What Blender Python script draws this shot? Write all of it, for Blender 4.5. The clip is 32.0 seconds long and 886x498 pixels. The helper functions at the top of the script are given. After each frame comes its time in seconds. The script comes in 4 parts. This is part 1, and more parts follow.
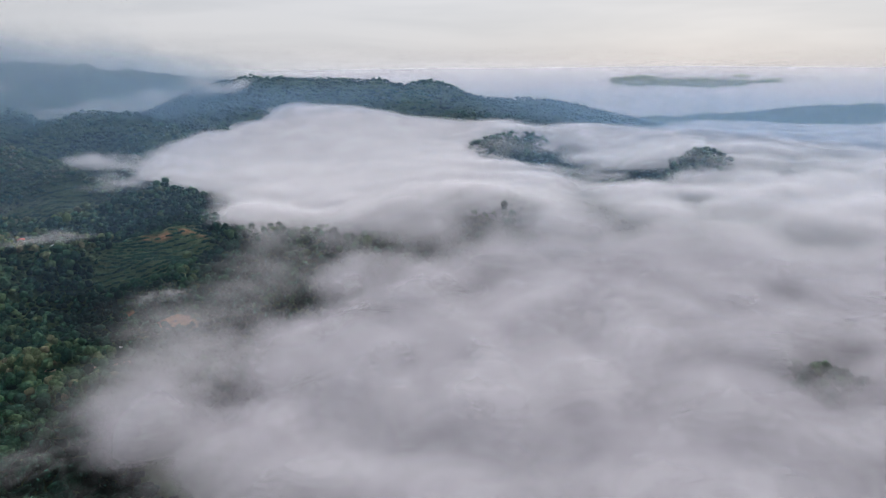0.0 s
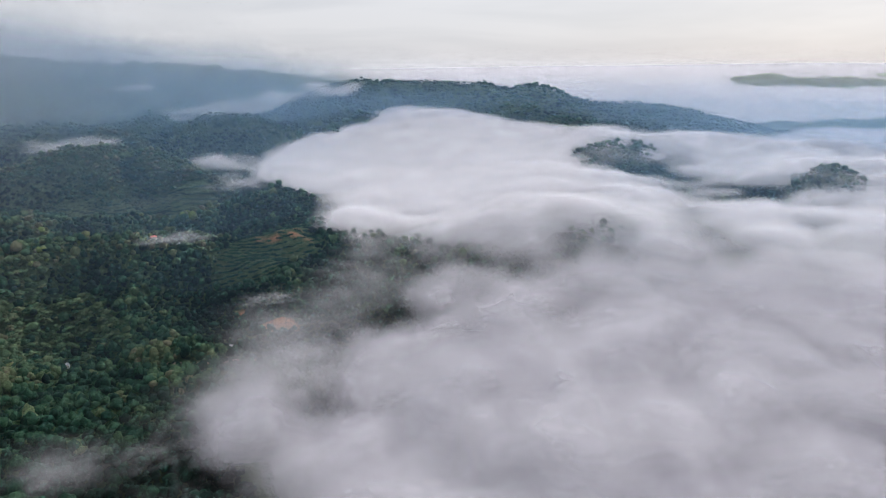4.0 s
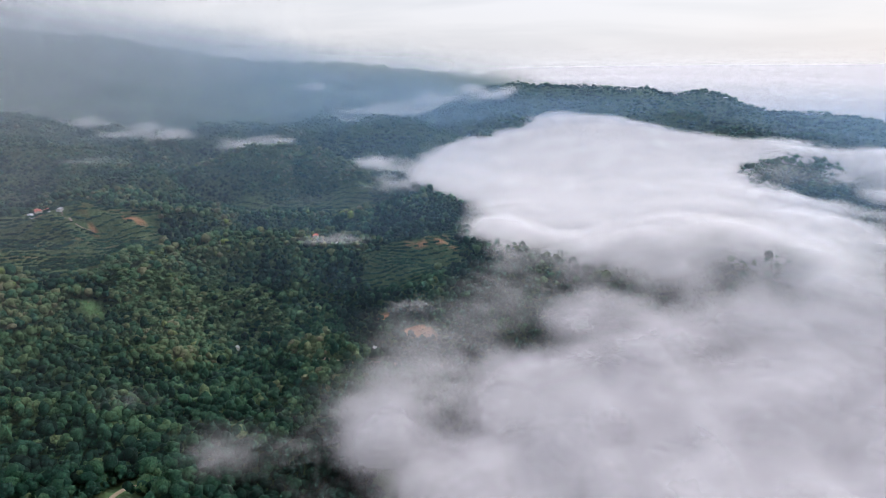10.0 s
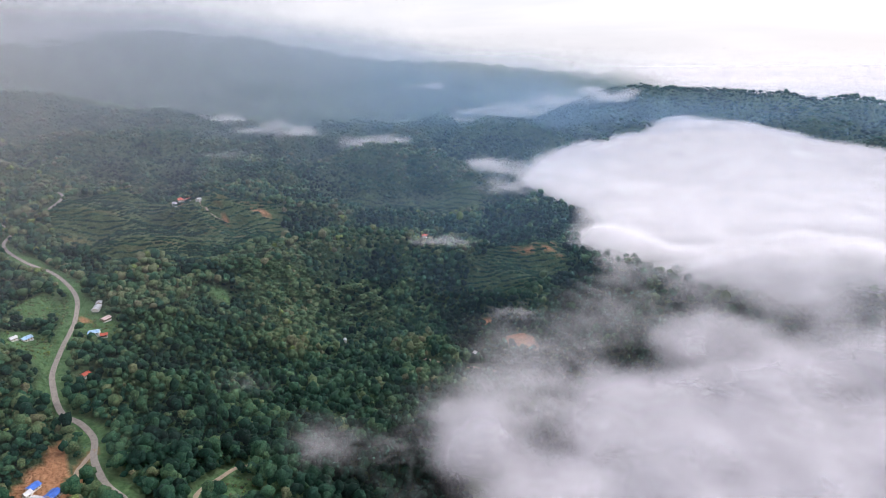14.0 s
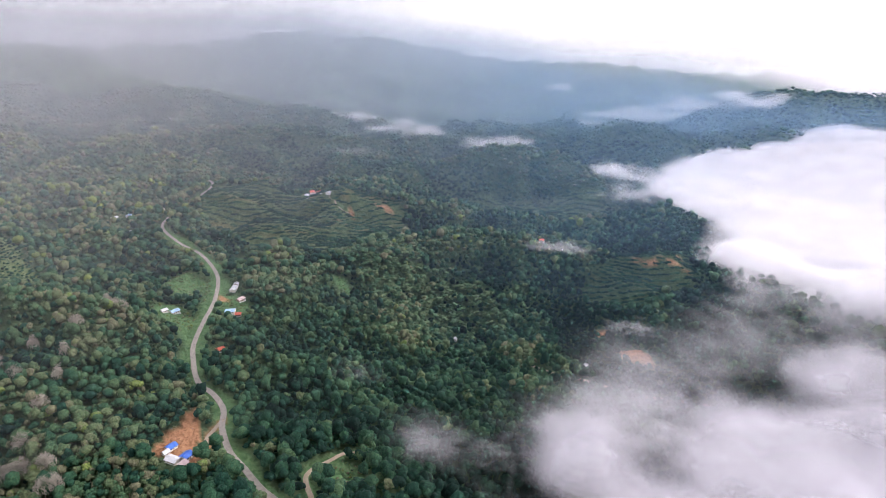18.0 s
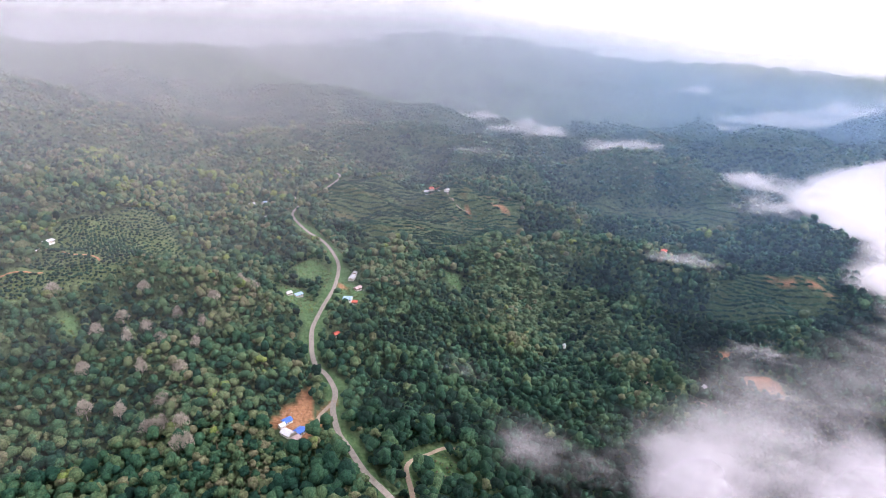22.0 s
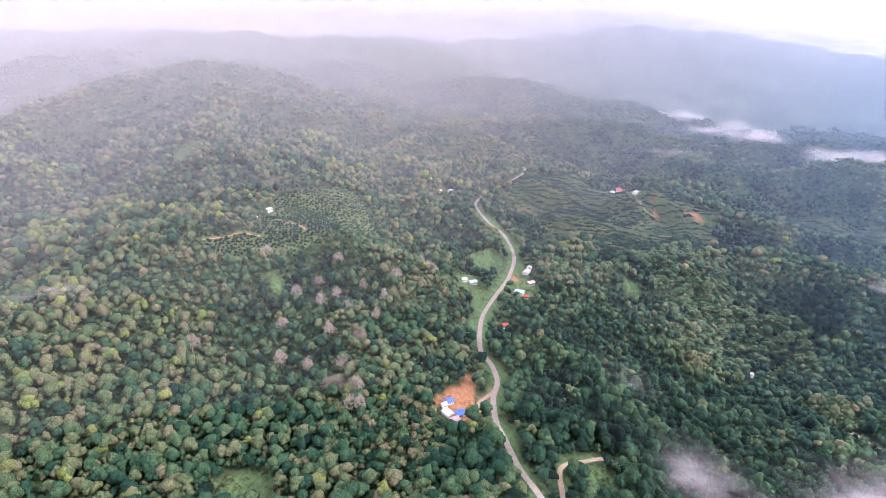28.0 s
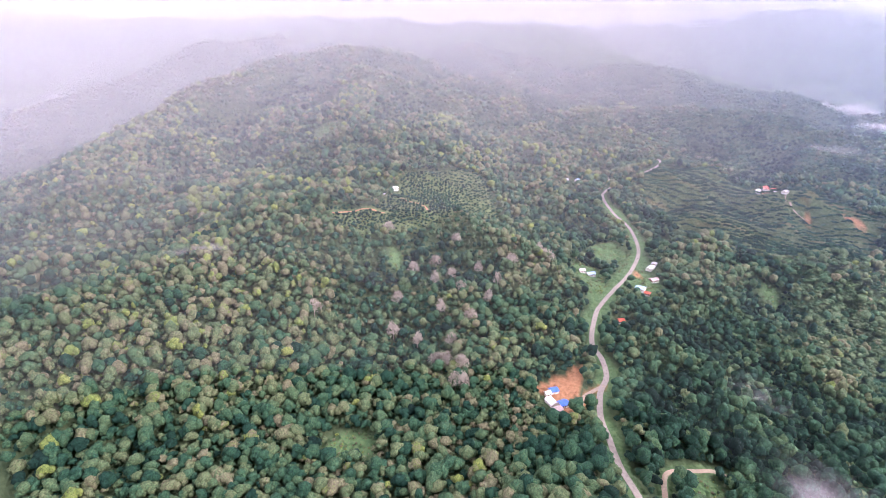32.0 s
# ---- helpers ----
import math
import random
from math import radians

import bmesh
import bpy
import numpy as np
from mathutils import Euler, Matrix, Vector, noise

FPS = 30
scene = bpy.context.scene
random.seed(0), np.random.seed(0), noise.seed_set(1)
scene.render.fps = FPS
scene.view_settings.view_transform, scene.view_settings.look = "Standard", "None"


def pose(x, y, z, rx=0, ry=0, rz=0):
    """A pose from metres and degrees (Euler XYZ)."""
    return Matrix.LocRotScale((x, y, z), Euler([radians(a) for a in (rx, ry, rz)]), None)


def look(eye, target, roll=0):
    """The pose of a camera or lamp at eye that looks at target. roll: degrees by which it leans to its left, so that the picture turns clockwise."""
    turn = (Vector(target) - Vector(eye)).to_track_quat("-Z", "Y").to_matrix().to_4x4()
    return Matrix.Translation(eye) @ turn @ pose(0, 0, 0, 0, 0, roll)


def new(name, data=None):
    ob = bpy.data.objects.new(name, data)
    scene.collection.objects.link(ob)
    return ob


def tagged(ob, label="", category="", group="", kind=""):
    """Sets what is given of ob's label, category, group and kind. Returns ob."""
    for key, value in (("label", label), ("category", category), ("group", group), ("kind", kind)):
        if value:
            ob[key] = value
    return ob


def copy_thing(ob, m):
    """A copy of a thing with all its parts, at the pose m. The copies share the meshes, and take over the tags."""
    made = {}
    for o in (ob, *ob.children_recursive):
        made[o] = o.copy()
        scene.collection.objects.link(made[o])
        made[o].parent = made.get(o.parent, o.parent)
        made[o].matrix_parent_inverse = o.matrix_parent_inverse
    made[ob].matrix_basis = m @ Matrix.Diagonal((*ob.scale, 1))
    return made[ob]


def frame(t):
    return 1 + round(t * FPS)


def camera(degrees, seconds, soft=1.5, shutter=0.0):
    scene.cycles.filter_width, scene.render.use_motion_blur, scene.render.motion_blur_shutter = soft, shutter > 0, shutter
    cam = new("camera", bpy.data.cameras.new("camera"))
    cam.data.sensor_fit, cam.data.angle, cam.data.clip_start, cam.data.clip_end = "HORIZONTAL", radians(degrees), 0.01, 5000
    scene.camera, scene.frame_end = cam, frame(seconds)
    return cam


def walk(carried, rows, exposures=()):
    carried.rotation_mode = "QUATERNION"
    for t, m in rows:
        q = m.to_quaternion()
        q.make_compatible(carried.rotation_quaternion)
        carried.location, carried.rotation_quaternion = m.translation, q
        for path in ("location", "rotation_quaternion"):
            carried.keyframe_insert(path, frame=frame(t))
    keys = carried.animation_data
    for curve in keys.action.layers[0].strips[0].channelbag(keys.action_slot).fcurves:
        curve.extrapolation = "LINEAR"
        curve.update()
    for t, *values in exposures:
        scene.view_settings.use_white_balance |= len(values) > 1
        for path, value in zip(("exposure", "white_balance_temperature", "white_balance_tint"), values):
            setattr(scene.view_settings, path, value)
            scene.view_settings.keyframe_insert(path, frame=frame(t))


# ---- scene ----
cam = camera(73.6, 32.0, soft=0.9)
# seconds, place in metres, heading to the left, pitch, roll in degrees
PATH = [
    (0, 2.37, 0.44, 319.73, 0.686, -17.327, 0.219),
    (1, 4.98, 1.75, 327.19, 3.215, -17.503, 0.150),
    (2, 6.93, 2.83, 334.45, 5.768, -17.656, 0.062),
    (3, 8.40, 3.75, 341.39, 8.261, -17.776, 0.023),
    (4, 9.43, 4.53, 347.98, 10.751, -17.892, -0.023),
    (5, 10.09, 5.20, 354.19, 13.154, -17.949, -0.055),
    (6, 10.65, 5.90, 359.83, 15.589, -18.043, -0.061),
    (7, 11.11, 6.64, 364.93, 18.050, -18.140, -0.081),
    (8, 11.45, 7.41, 369.50, 20.505, -18.246, -0.119),
    (9, 11.71, 8.25, 373.57, 22.963, -18.311, -0.127),
    (10, 11.89, 9.17, 377.15, 25.406, -18.358, -0.158),
    (11, 12.01, 10.16, 380.28, 27.849, -18.403, -0.226),
    (12, 12.07, 11.22, 382.96, 30.469, -18.469, -0.289),
    (13, 12.07, 12.30, 385.23, 33.383, -18.504, -0.252),
    (14, 11.98, 13.32, 387.09, 36.358, -18.517, -0.269),
    (15, 11.80, 14.24, 388.55, 39.336, -18.501, -0.364),
    (16, 11.51, 15.03, 389.60, 42.302, -18.479, -0.303),
    (17, 11.20, 15.61, 390.39, 45.245, -18.484, -0.245),
    (18, 10.89, 16.03, 390.94, 48.202, -18.498, -0.202),
    (19, 10.60, 16.31, 391.26, 51.143, -18.519, -0.159),
    (20, 10.36, 16.54, 391.41, 54.059, -18.523, -0.125),
    (21, 10.16, 16.75, 391.45, 56.959, -18.518, -0.087),
    (22, 10.01, 16.94, 391.42, 59.778, -18.510, -0.063),
    (23, 9.90, 17.11, 391.37, 62.567, -18.517, -0.071),
    (24, 9.81, 17.24, 391.34, 65.384, -18.520, -0.071),
    (25, 9.77, 17.34, 391.28, 68.424, -18.498, 0.013),
    (26, 9.77, 17.36, 391.22, 71.525, -18.523, 0.106),
    (27, 9.81, 17.31, 391.14, 74.601, -18.559, 0.211),
    (28, 9.99, 17.78, 390.73, 77.763, -19.014, 0.264),
    (29, 10.33, 18.87, 389.97, 80.983, -19.577, 0.361),
    (30, 10.82, 20.63, 388.85, 84.247, -20.015, 0.502),
    (31, 11.44, 23.30, 387.33, 87.522, -20.071, 0.373),
    (32, 12.17, 26.96, 385.42, 90.575, -20.133, 0.148),
]
EXPOSURES = [(0, -0.62, 6300, 9), (6, -0.36, 6250, 9), (10, -0.24, 6250, 10), (14, -0.02, 6300, 13), (19, 0.28, 6350, 18), (25, 0.68, 6350, 26), (32, 0.94, 6280, 35)]
walk(cam, [(t, pose(x, y, z, 90 + pitch, 0, yaw) @ pose(0, 0, 0, 0, 0, roll)) for t, x, y, z, yaw, pitch, roll in PATH], EXPOSURES)
scene.cycles.transparent_max_bounces = 96

# ---- sky: bright morning overcast over a thin blue sky ----
SUN_EL, SUN_AZ = 26.0, 25.0
world = bpy.data.worlds.new("overcast_sky")
scene.world = world
world.use_nodes = True
wt = world.node_tree
wt.nodes.clear()


def wnode(kind, **sets):
    n = wt.nodes.new(kind)
    for k, v in sets.items():
        n.inputs[k].default_value = v
    return n


sky = wt.nodes.new("ShaderNodeTexSky")
sky.sky_type = "NISHITA"
sky.sun_disc = False
sky.sun_elevation, sky.sun_rotation = radians(SUN_EL), radians(SUN_AZ)
sky_dim = wnode("ShaderNodeVectorMath")
sky_dim.operation = "SCALE"
sky_dim.inputs["Scale"].default_value = 0.10
wt.links.new(sky.outputs[0], sky_dim.inputs[0])
co = wt.nodes.new("ShaderNodeTexCoord")
squash = wt.nodes.new("ShaderNodeMapping")
squash.inputs["Scale"].default_value = (1.0, 1.0, 9.0)
wt.links.new(co.outputs["Generated"], squash.inputs[0])
streak = wnode("ShaderNodeTexNoise", Scale=1.9, Detail=5.0, Roughness=0.55, Distortion=0.4)
wt.links.new(squash.outputs[0], streak.inputs["Vector"])
ramp = wt.nodes.new("ShaderNodeValToRGB")
ramp.color_ramp.elements[0].position, ramp.color_ramp.elements[0].color = 0.34, (0.66, 0.66, 0.69, 1)
ramp.color_ramp.elements[1].position, ramp.color_ramp.elements[1].color = 0.62, (0.785, 0.77, 0.79, 1)
wt.links.new(streak.outputs["Fac"], ramp.inputs[0])
cover = wnode("ShaderNodeMix")
cover.data_type = "RGBA"
cover.inputs[0].default_value = 0.93
wt.links.new(sky_dim.outputs[0], cover.inputs[6])
wt.links.new(ramp.outputs[0], cover.inputs[7])
# brighter overhead and towards the sun, as thin cloud is
split = wt.nodes.new("ShaderNodeSeparateXYZ")
wt.links.new(co.outputs["Generated"], split.inputs[0])
toward = wnode("ShaderNodeVectorMath")
toward.operation = "DOT_PRODUCT"
toward.inputs[1].default_value = (math.sin(radians(SUN_AZ)), math.cos(radians(SUN_AZ)), 0)
wt.links.new(co.outputs["Generated"], toward.inputs[0])


def wmath(op, a, b, c=None):
    n = wt.nodes.new("ShaderNodeMath")
    n.operation = op
    for k, v in enumerate((a, b, c)):
        if isinstance(v, (int, float)):
            n.inputs[k].default_value = v
        elif v is not None:
            wt.links.new(v, n.inputs[k])
    return n.outputs[0]


glow = wmath("MULTIPLY_ADD", toward.outputs["Value"], 0.04, wmath("MULTIPLY_ADD", wmath("MAXIMUM", split.outputs["Z"], 0.0), 0.7, 0.89))
bg = wnode("ShaderNodeBackground")
wt.links.new(wmath("MULTIPLY", glow, 1.43), bg.inputs["Strength"])
wt.links.new(cover.outputs[2], bg.inputs[0])
wo = wt.nodes.new("ShaderNodeOutputWorld")
wt.links.new(bg.outputs[0], wo.inputs[0])

sun_data = bpy.data.lights.new("sun", "SUN")
sun_data.energy, sun_data.angle, sun_data.color = 2.6, radians(16), (1.0, 0.93, 0.86)
sun = new("sun", sun_data)
sun.matrix_world = look((0, 0, 900), (-math.cos(radians(SUN_EL)) * math.sin(radians(SUN_AZ)), -math.cos(radians(SUN_EL)) * math.cos(radians(SUN_AZ)), 900 - math.sin(radians(SUN_EL))))


# ---- materials ----
class Mat:
    """A node material under construction."""

    def __init__(self, name):
        self.m = bpy.data.materials.new(name)
        self.m.use_nodes = True
        self.t = self.m.node_tree
        self.t.nodes.clear()
        self.out = self.t.nodes.new("ShaderNodeOutputMaterial")

    def node(self, kind, **sets):
        n = self.t.nodes.new(kind)
        for k, v in sets.items():
            n.inputs[k].default_value = v
        return n

    def link(self, a, b):
        self.t.links.new(a, b)

    def pos(self, scale=(1, 1, 1)):
        g = self.node("ShaderNodeNewGeometry")
        mp = self.node("ShaderNodeMapping")
        mp.inputs["Scale"].default_value = scale
        self.link(g.outputs["Position"], mp.inputs[0])
        return mp.outputs[0]

    def noise(self, scale, detail=3.0, rough=0.55, at=None, distort=0.0):
        n = self.node("ShaderNodeTexNoise", Scale=scale, Detail=detail, Roughness=rough, Distortion=distort)
        self.link(at if at is not None else self.pos(), n.inputs["Vector"])
        return n.outputs["Fac"]

    def ramp(self, fac, *stops):
        r = self.node("ShaderNodeValToRGB")
        e = r.color_ramp.elements
        while len(e) < len(stops):
            e.new(0.5)
        for el, (p, c) in zip(e, stops):
            el.position, el.color = p, (*c, 1)
        self.link(fac, r.inputs[0])
        return r.outputs[0]

    def math(self, op, a, b=0.0, clamp=False):
        n = self.node("ShaderNodeMath")
        n.operation, n.use_clamp = op, clamp
        for k, v in enumerate((a, b)):
            if isinstance(v, (int, float)):
                n.inputs[k].default_value = v
            else:
                self.link(v, n.inputs[k])
        return n.outputs[0]

    def mix(self, fac, a, b, kind="MIX"):
        n = self.node("ShaderNodeMix")
        n.data_type, n.blend_type = "RGBA", kind
        for k, v in ((0, fac), (6, a), (7, b)):
            if isinstance(v, (int, float)):
                n.inputs[k].default_value = v
            elif isinstance(v, tuple):
                n.inputs[k].default_value = (*v, 1)
            else:
                self.link(v, n.inputs[k])
        return n.outputs[2]

    def attr(self, name):
        n = self.node("ShaderNodeAttribute")
        n.attribute_name = name
        return n.outputs["Fac"]

    def surface(self, colour, rough=0.7, bump=None, strength=0.5, distance=0.1, metal=0.0, spec=0.3):
        b = self.node("ShaderNodeBsdfPrincipled")
        b.inputs["Metallic"].default_value = metal
        b.inputs["Specular IOR Level"].default_value = spec
        if isinstance(colour, tuple):
            b.inputs["Base Color"].default_value = (*colour, 1)
        else:
            self.link(colour, b.inputs["Base Color"])
        if isinstance(rough, (int, float)):
            b.inputs["Roughness"].default_value = rough
        else:
            self.link(rough, b.inputs["Roughness"])
        if bump is not None:
            bn = self.node("ShaderNodeBump", Strength=strength, Distance=distance)
            self.link(bump, bn.inputs["Height"])
            self.link(bn.outputs[0], b.inputs["Normal"])
        self.link(b.outputs[0], self.out.inputs[0])
        return self.m


def leaf_material(name, stops, single=False):
    """Foliage in many greens: by the tint each tree carries, or by chance for single trees."""
    a = Mat(name)
    if single:
        oi = a.node("ShaderNodeObjectInfo")
        base = a.math("ADD", 0.2, a.math("MULTIPLY", oi.outputs["Random"], 0.62))
    else:
        base = a.attr("tint")
    tone = a.math("ADD", base, a.math("MULTIPLY", a.math("SUBTRACT", a.noise(0.7, 3), 0.5), 0.34), True)
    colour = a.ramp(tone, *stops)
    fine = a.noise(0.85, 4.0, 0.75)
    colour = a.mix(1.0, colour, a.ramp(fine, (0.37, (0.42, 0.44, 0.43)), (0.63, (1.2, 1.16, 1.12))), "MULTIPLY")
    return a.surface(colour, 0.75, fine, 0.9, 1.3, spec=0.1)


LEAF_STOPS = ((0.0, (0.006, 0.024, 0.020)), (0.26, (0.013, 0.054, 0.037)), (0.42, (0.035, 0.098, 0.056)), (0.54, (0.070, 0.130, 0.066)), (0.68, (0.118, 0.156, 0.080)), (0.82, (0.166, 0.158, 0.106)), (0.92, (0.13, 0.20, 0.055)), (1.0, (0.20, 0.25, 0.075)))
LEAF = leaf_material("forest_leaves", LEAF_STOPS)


def simple(name, low, high, scale=0.6, rough=0.8, metal=0.0, spec=0.3):
    """A painted or weathered surface, blotchy at two scales."""
    a = Mat(name)
    n = a.math("ADD", a.math("MULTIPLY", a.noise(scale, 5, 0.65), 0.65), a.math("MULTIPLY", a.noise(scale * 9, 3), 0.35))
    return a.surface(a.ramp(n, (0.32, low), (0.68, high)), rough, n, 0.3, 0.03, metal, spec)


def sheet_roof(name, low, high):
    """Corrugated metal roofing, with ribs and rain stains."""
    a = Mat(name)
    oc = a.node("ShaderNodeTexCoord")
    w = a.node("ShaderNodeTexWave", Scale=1.6)
    a.link(oc.outputs["Object"], w.inputs["Vector"])
    n = a.noise(0.5, 5, 0.7)
    return a.surface(a.ramp(n, (0.3, low), (0.65, high)), 0.45, w.outputs["Fac"], 0.5, 0.05, 0.0, 0.5)


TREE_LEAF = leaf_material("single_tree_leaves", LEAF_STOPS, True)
BARK = simple("grey_bark", (0.12, 0.10, 0.085), (0.26, 0.22, 0.19), 0.8, 0.95)
DEAD_WOOD = simple("bleached_dead_wood", (0.22, 0.20, 0.165), (0.37, 0.335, 0.285), 0.5, 0.95)
BLUE_ROOF = sheet_roof("blue_sheet_roof", (0.02, 0.08, 0.38), (0.05, 0.17, 0.62))
WHITE_ROOF = sheet_roof("white_sheet_roof", (0.40, 0.41, 0.44), (0.64, 0.64, 0.66))
RED_ROOF = sheet_roof("red_sheet_roof", (0.38, 0.06, 0.03), (0.62, 0.13, 0.07))
PINK_ROOF = sheet_roof("faded_pinkish_roof", (0.42, 0.30, 0.30), (0.62, 0.48, 0.47))
PALE_BLUE_ROOF = sheet_roof("pale_blue_roof", (0.20, 0.38, 0.62), (0.42, 0.58, 0.78))
CREAM_WALL = simple("cream_plaster", (0.55, 0.50, 0.42), (0.74, 0.70, 0.62), 0.7)
WOOD_WALL = simple("weathered_board_wall", (0.20, 0.15, 0.11), (0.36, 0.29, 0.22), 0.9)
DOOR_WOOD = simple("brown_door", (0.10, 0.06, 0.04), (0.18, 0.12, 0.08), 1.5)
PANE = simple("dark_window_glass", (0.02, 0.025, 0.03), (0.05, 0.06, 0.07), 0.5, 0.12, 0.0, 0.6)
FRAME_WHITE = simple("white_window_frame", (0.55, 0.55, 0.53), (0.75, 0.75, 0.72), 2.0)


def ground_material():
    a = Mat("hill_ground")
    blotch = a.noise(0.02, 5, 0.6)
    crown = a.node("ShaderNodeTexVoronoi", Scale=0.11)
    a.link(a.pos(), crown.inputs["Vector"])
    tone = a.math("ADD", a.math("MULTIPLY", blotch, 0.6), a.math("MULTIPLY", a.noise(0.16, 3), 0.5), True)
    wood = a.ramp(tone, (0.3, (0.03, 0.062, 0.034)), (0.5, (0.055, 0.09, 0.046)), (0.7, (0.08, 0.112, 0.055)))
    grass = a.ramp(a.noise(0.25, 5, 0.65), (0.3, (0.055, 0.12, 0.055)), (0.7, (0.12, 0.20, 0.085)))
    soil = a.ramp(a.noise(0.3, 5, 0.7), (0.3, (0.25, 0.115, 0.06)), (0.7, (0.42, 0.23, 0.125)))
    field = a.ramp(a.noise(0.12, 5, 0.65), (0.3, (0.075, 0.125, 0.055)), (0.7, (0.15, 0.185, 0.085)))
    c = a.mix(a.attr("grass"), wood, grass)
    c = a.mix(a.attr("field"), c, field)
    c = a.mix(a.attr("soil"), c, soil)
    return a.surface(c, 0.9, a.math("ADD", a.math("MULTIPLY", crown.outputs["Distance"], -1.0), a.noise(0.4, 4)), 0.8, 5.0, spec=0.1)


GROUND = ground_material()


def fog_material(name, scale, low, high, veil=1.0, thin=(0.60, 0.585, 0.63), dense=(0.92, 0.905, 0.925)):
    """Drifting droplets: see-through by the sheet's own density and a cloud pattern in space."""
    a = Mat(name)
    near, broad = a.noise(scale, 4, 0.55, a.pos((1, 1, 1.6)), 0.25), a.noise(scale * 0.8, 1.0, 0.4, a.pos((1, 1, 1.2)), 0.25)
    big = a.math("ADD", a.math("MULTIPLY", near, a.math("SUBTRACT", 1.0, a.attr("dense"))), a.math("MULTIPLY", broad, a.attr("dense")))
    d = a.math("ADD", a.attr("thick"), a.math("MULTIPLY", a.math("SUBTRACT", big, 0.5), a.math("SUBTRACT", 3.2, a.math("MULTIPLY", a.attr("calm"), 2.9))))
    mr = a.node("ShaderNodeMapRange")
    mr.interpolation_type = "SMOOTHSTEP"
    a.link(d, mr.inputs["Value"])
    mr.inputs["From Min"].default_value, mr.inputs["From Max"].default_value = low, high
    mr.inputs["To Min"].default_value, mr.inputs["To Max"].default_value = 0.0, veil
    # billow shading put into the colour: grey where thin, white where thick or far
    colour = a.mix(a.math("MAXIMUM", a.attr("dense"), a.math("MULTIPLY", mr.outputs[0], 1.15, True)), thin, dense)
    df = a.node("ShaderNodeBsdfDiffuse")
    tl = a.node("ShaderNodeBsdfTranslucent")
    a.link(colour, df.inputs["Color"])
    a.link(colour, tl.inputs["Color"])
    both = a.node("ShaderNodeMixShader", Fac=0.36)
    a.link(df.outputs[0], both.inputs[1])
    a.link(tl.outputs[0], both.inputs[2])
    tr = a.node("ShaderNodeBsdfTransparent")
    mx = a.node("ShaderNodeMixShader")
    a.link(mr.outputs[0], mx.inputs[0])
    a.link(tr.outputs[0], mx.inputs[1])
    a.link(both.outputs[0], mx.inputs[2])
    a.link(mx.outputs[0], a.out.inputs[0])
    return a.m


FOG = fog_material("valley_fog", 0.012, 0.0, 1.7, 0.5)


def mist_material(name, colour=(0.88, 0.87, 0.90)):
    """Thin drifting mist, see-through by each puff's own softness."""
    a = Mat(name)
    al = a.math("MULTIPLY", a.attr("thick"), a.math("ADD", 0.5, a.math("MULTIPLY", a.noise(0.02, 2, 0.5), 1.0)), True)
    df = a.node("ShaderNodeBsdfDiffuse", Color=(*colour, 1))
    tl = a.node("ShaderNodeBsdfTranslucent", Color=(*colour, 1))
    both = a.node("ShaderNodeMixShader", Fac=0.5)
    a.link(df.outputs[0], both.inputs[1])
    a.link(tl.outputs[0], both.inputs[2])
    mx = a.node("ShaderNodeMixShader")
    a.link(al, mx.inputs[0])
    a.link(a.node("ShaderNodeBsdfTransparent").outputs[0], mx.inputs[1])
    a.link(both.outputs[0], mx.inputs[2])
    a.link(mx.outputs[0], a.out.inputs[0])
    return a.m


PUFF = mist_material("mist_wisp")


def haze_material(name, blue, pale):
    a = Mat(name)
    drift = a.math("ADD", 0.75, a.math("MULTIPLY", a.noise(0.0016, 2, 0.5, a.pos((1, 1, 2.0))), 0.5))
    al = a.math("MULTIPLY", a.attr("thick"), drift, True)
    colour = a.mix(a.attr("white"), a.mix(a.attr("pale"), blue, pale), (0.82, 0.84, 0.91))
    df = a.node("ShaderNodeBsdfDiffuse")
    tl = a.node("ShaderNodeBsdfTranslucent")
    a.link(colour, df.inputs["Color"])
    a.link(colour, tl.inputs["Color"])
    both = a.node("ShaderNodeMixShader", Fac=0.5)
    a.link(df.outputs[0], both.inputs[1])
    a.link(tl.outputs[0], both.inputs[2])
    tr = a.node("ShaderNodeBsdfTransparent")
    mx = a.node("ShaderNodeMixShader")
    a.link(al, mx.inputs[0])
    a.link(tr.outputs[0], mx.inputs[1])
    a.link(both.outputs[0], mx.inputs[2])
    a.link(mx.outputs[0], a.out.inputs[0])
    return a.m


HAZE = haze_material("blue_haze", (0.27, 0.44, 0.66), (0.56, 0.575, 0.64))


# ---- numbers for the land ----
def polar(az, d, z=0.0):
    """A place from its bearing to the left of the y axis, its distance and its height."""
    return (-d * math.sin(radians(az)), d * math.cos(radians(az)), z)


_perm = np.random.RandomState(7).rand(256, 256)


def vnoise(x, y):
    xi, yi = np.floor(x).astype(int), np.floor(y).astype(int)
    fx, fy = x - xi, y - yi
    fx, fy = fx * fx * (3 - 2 * fx), fy * fy * (3 - 2 * fy)
    g = lambda i, j: _perm[(xi + i) & 255, (yi + j) & 255]
    return (g(0, 0) * (1 - fx) + g(1, 0) * fx) * (1 - fy) + (g(0, 1) * (1 - fx) + g(1, 1) * fx) * fy


def fbm(x, y, size, octaves=4, rough=0.5):
    """Cloudy noise about 0, between -1 and 1, with its largest lumps size metres wide."""
    out, amp, total = 0.0, 1.0, 0.0
    for k in range(octaves):
        s = 2.0 ** k / size
        out = out + amp * (vnoise(x * s + 17.3 * k, y * s + 9.1 * k) * 2 - 1)
        total += amp
        amp *= rough
    return out / total


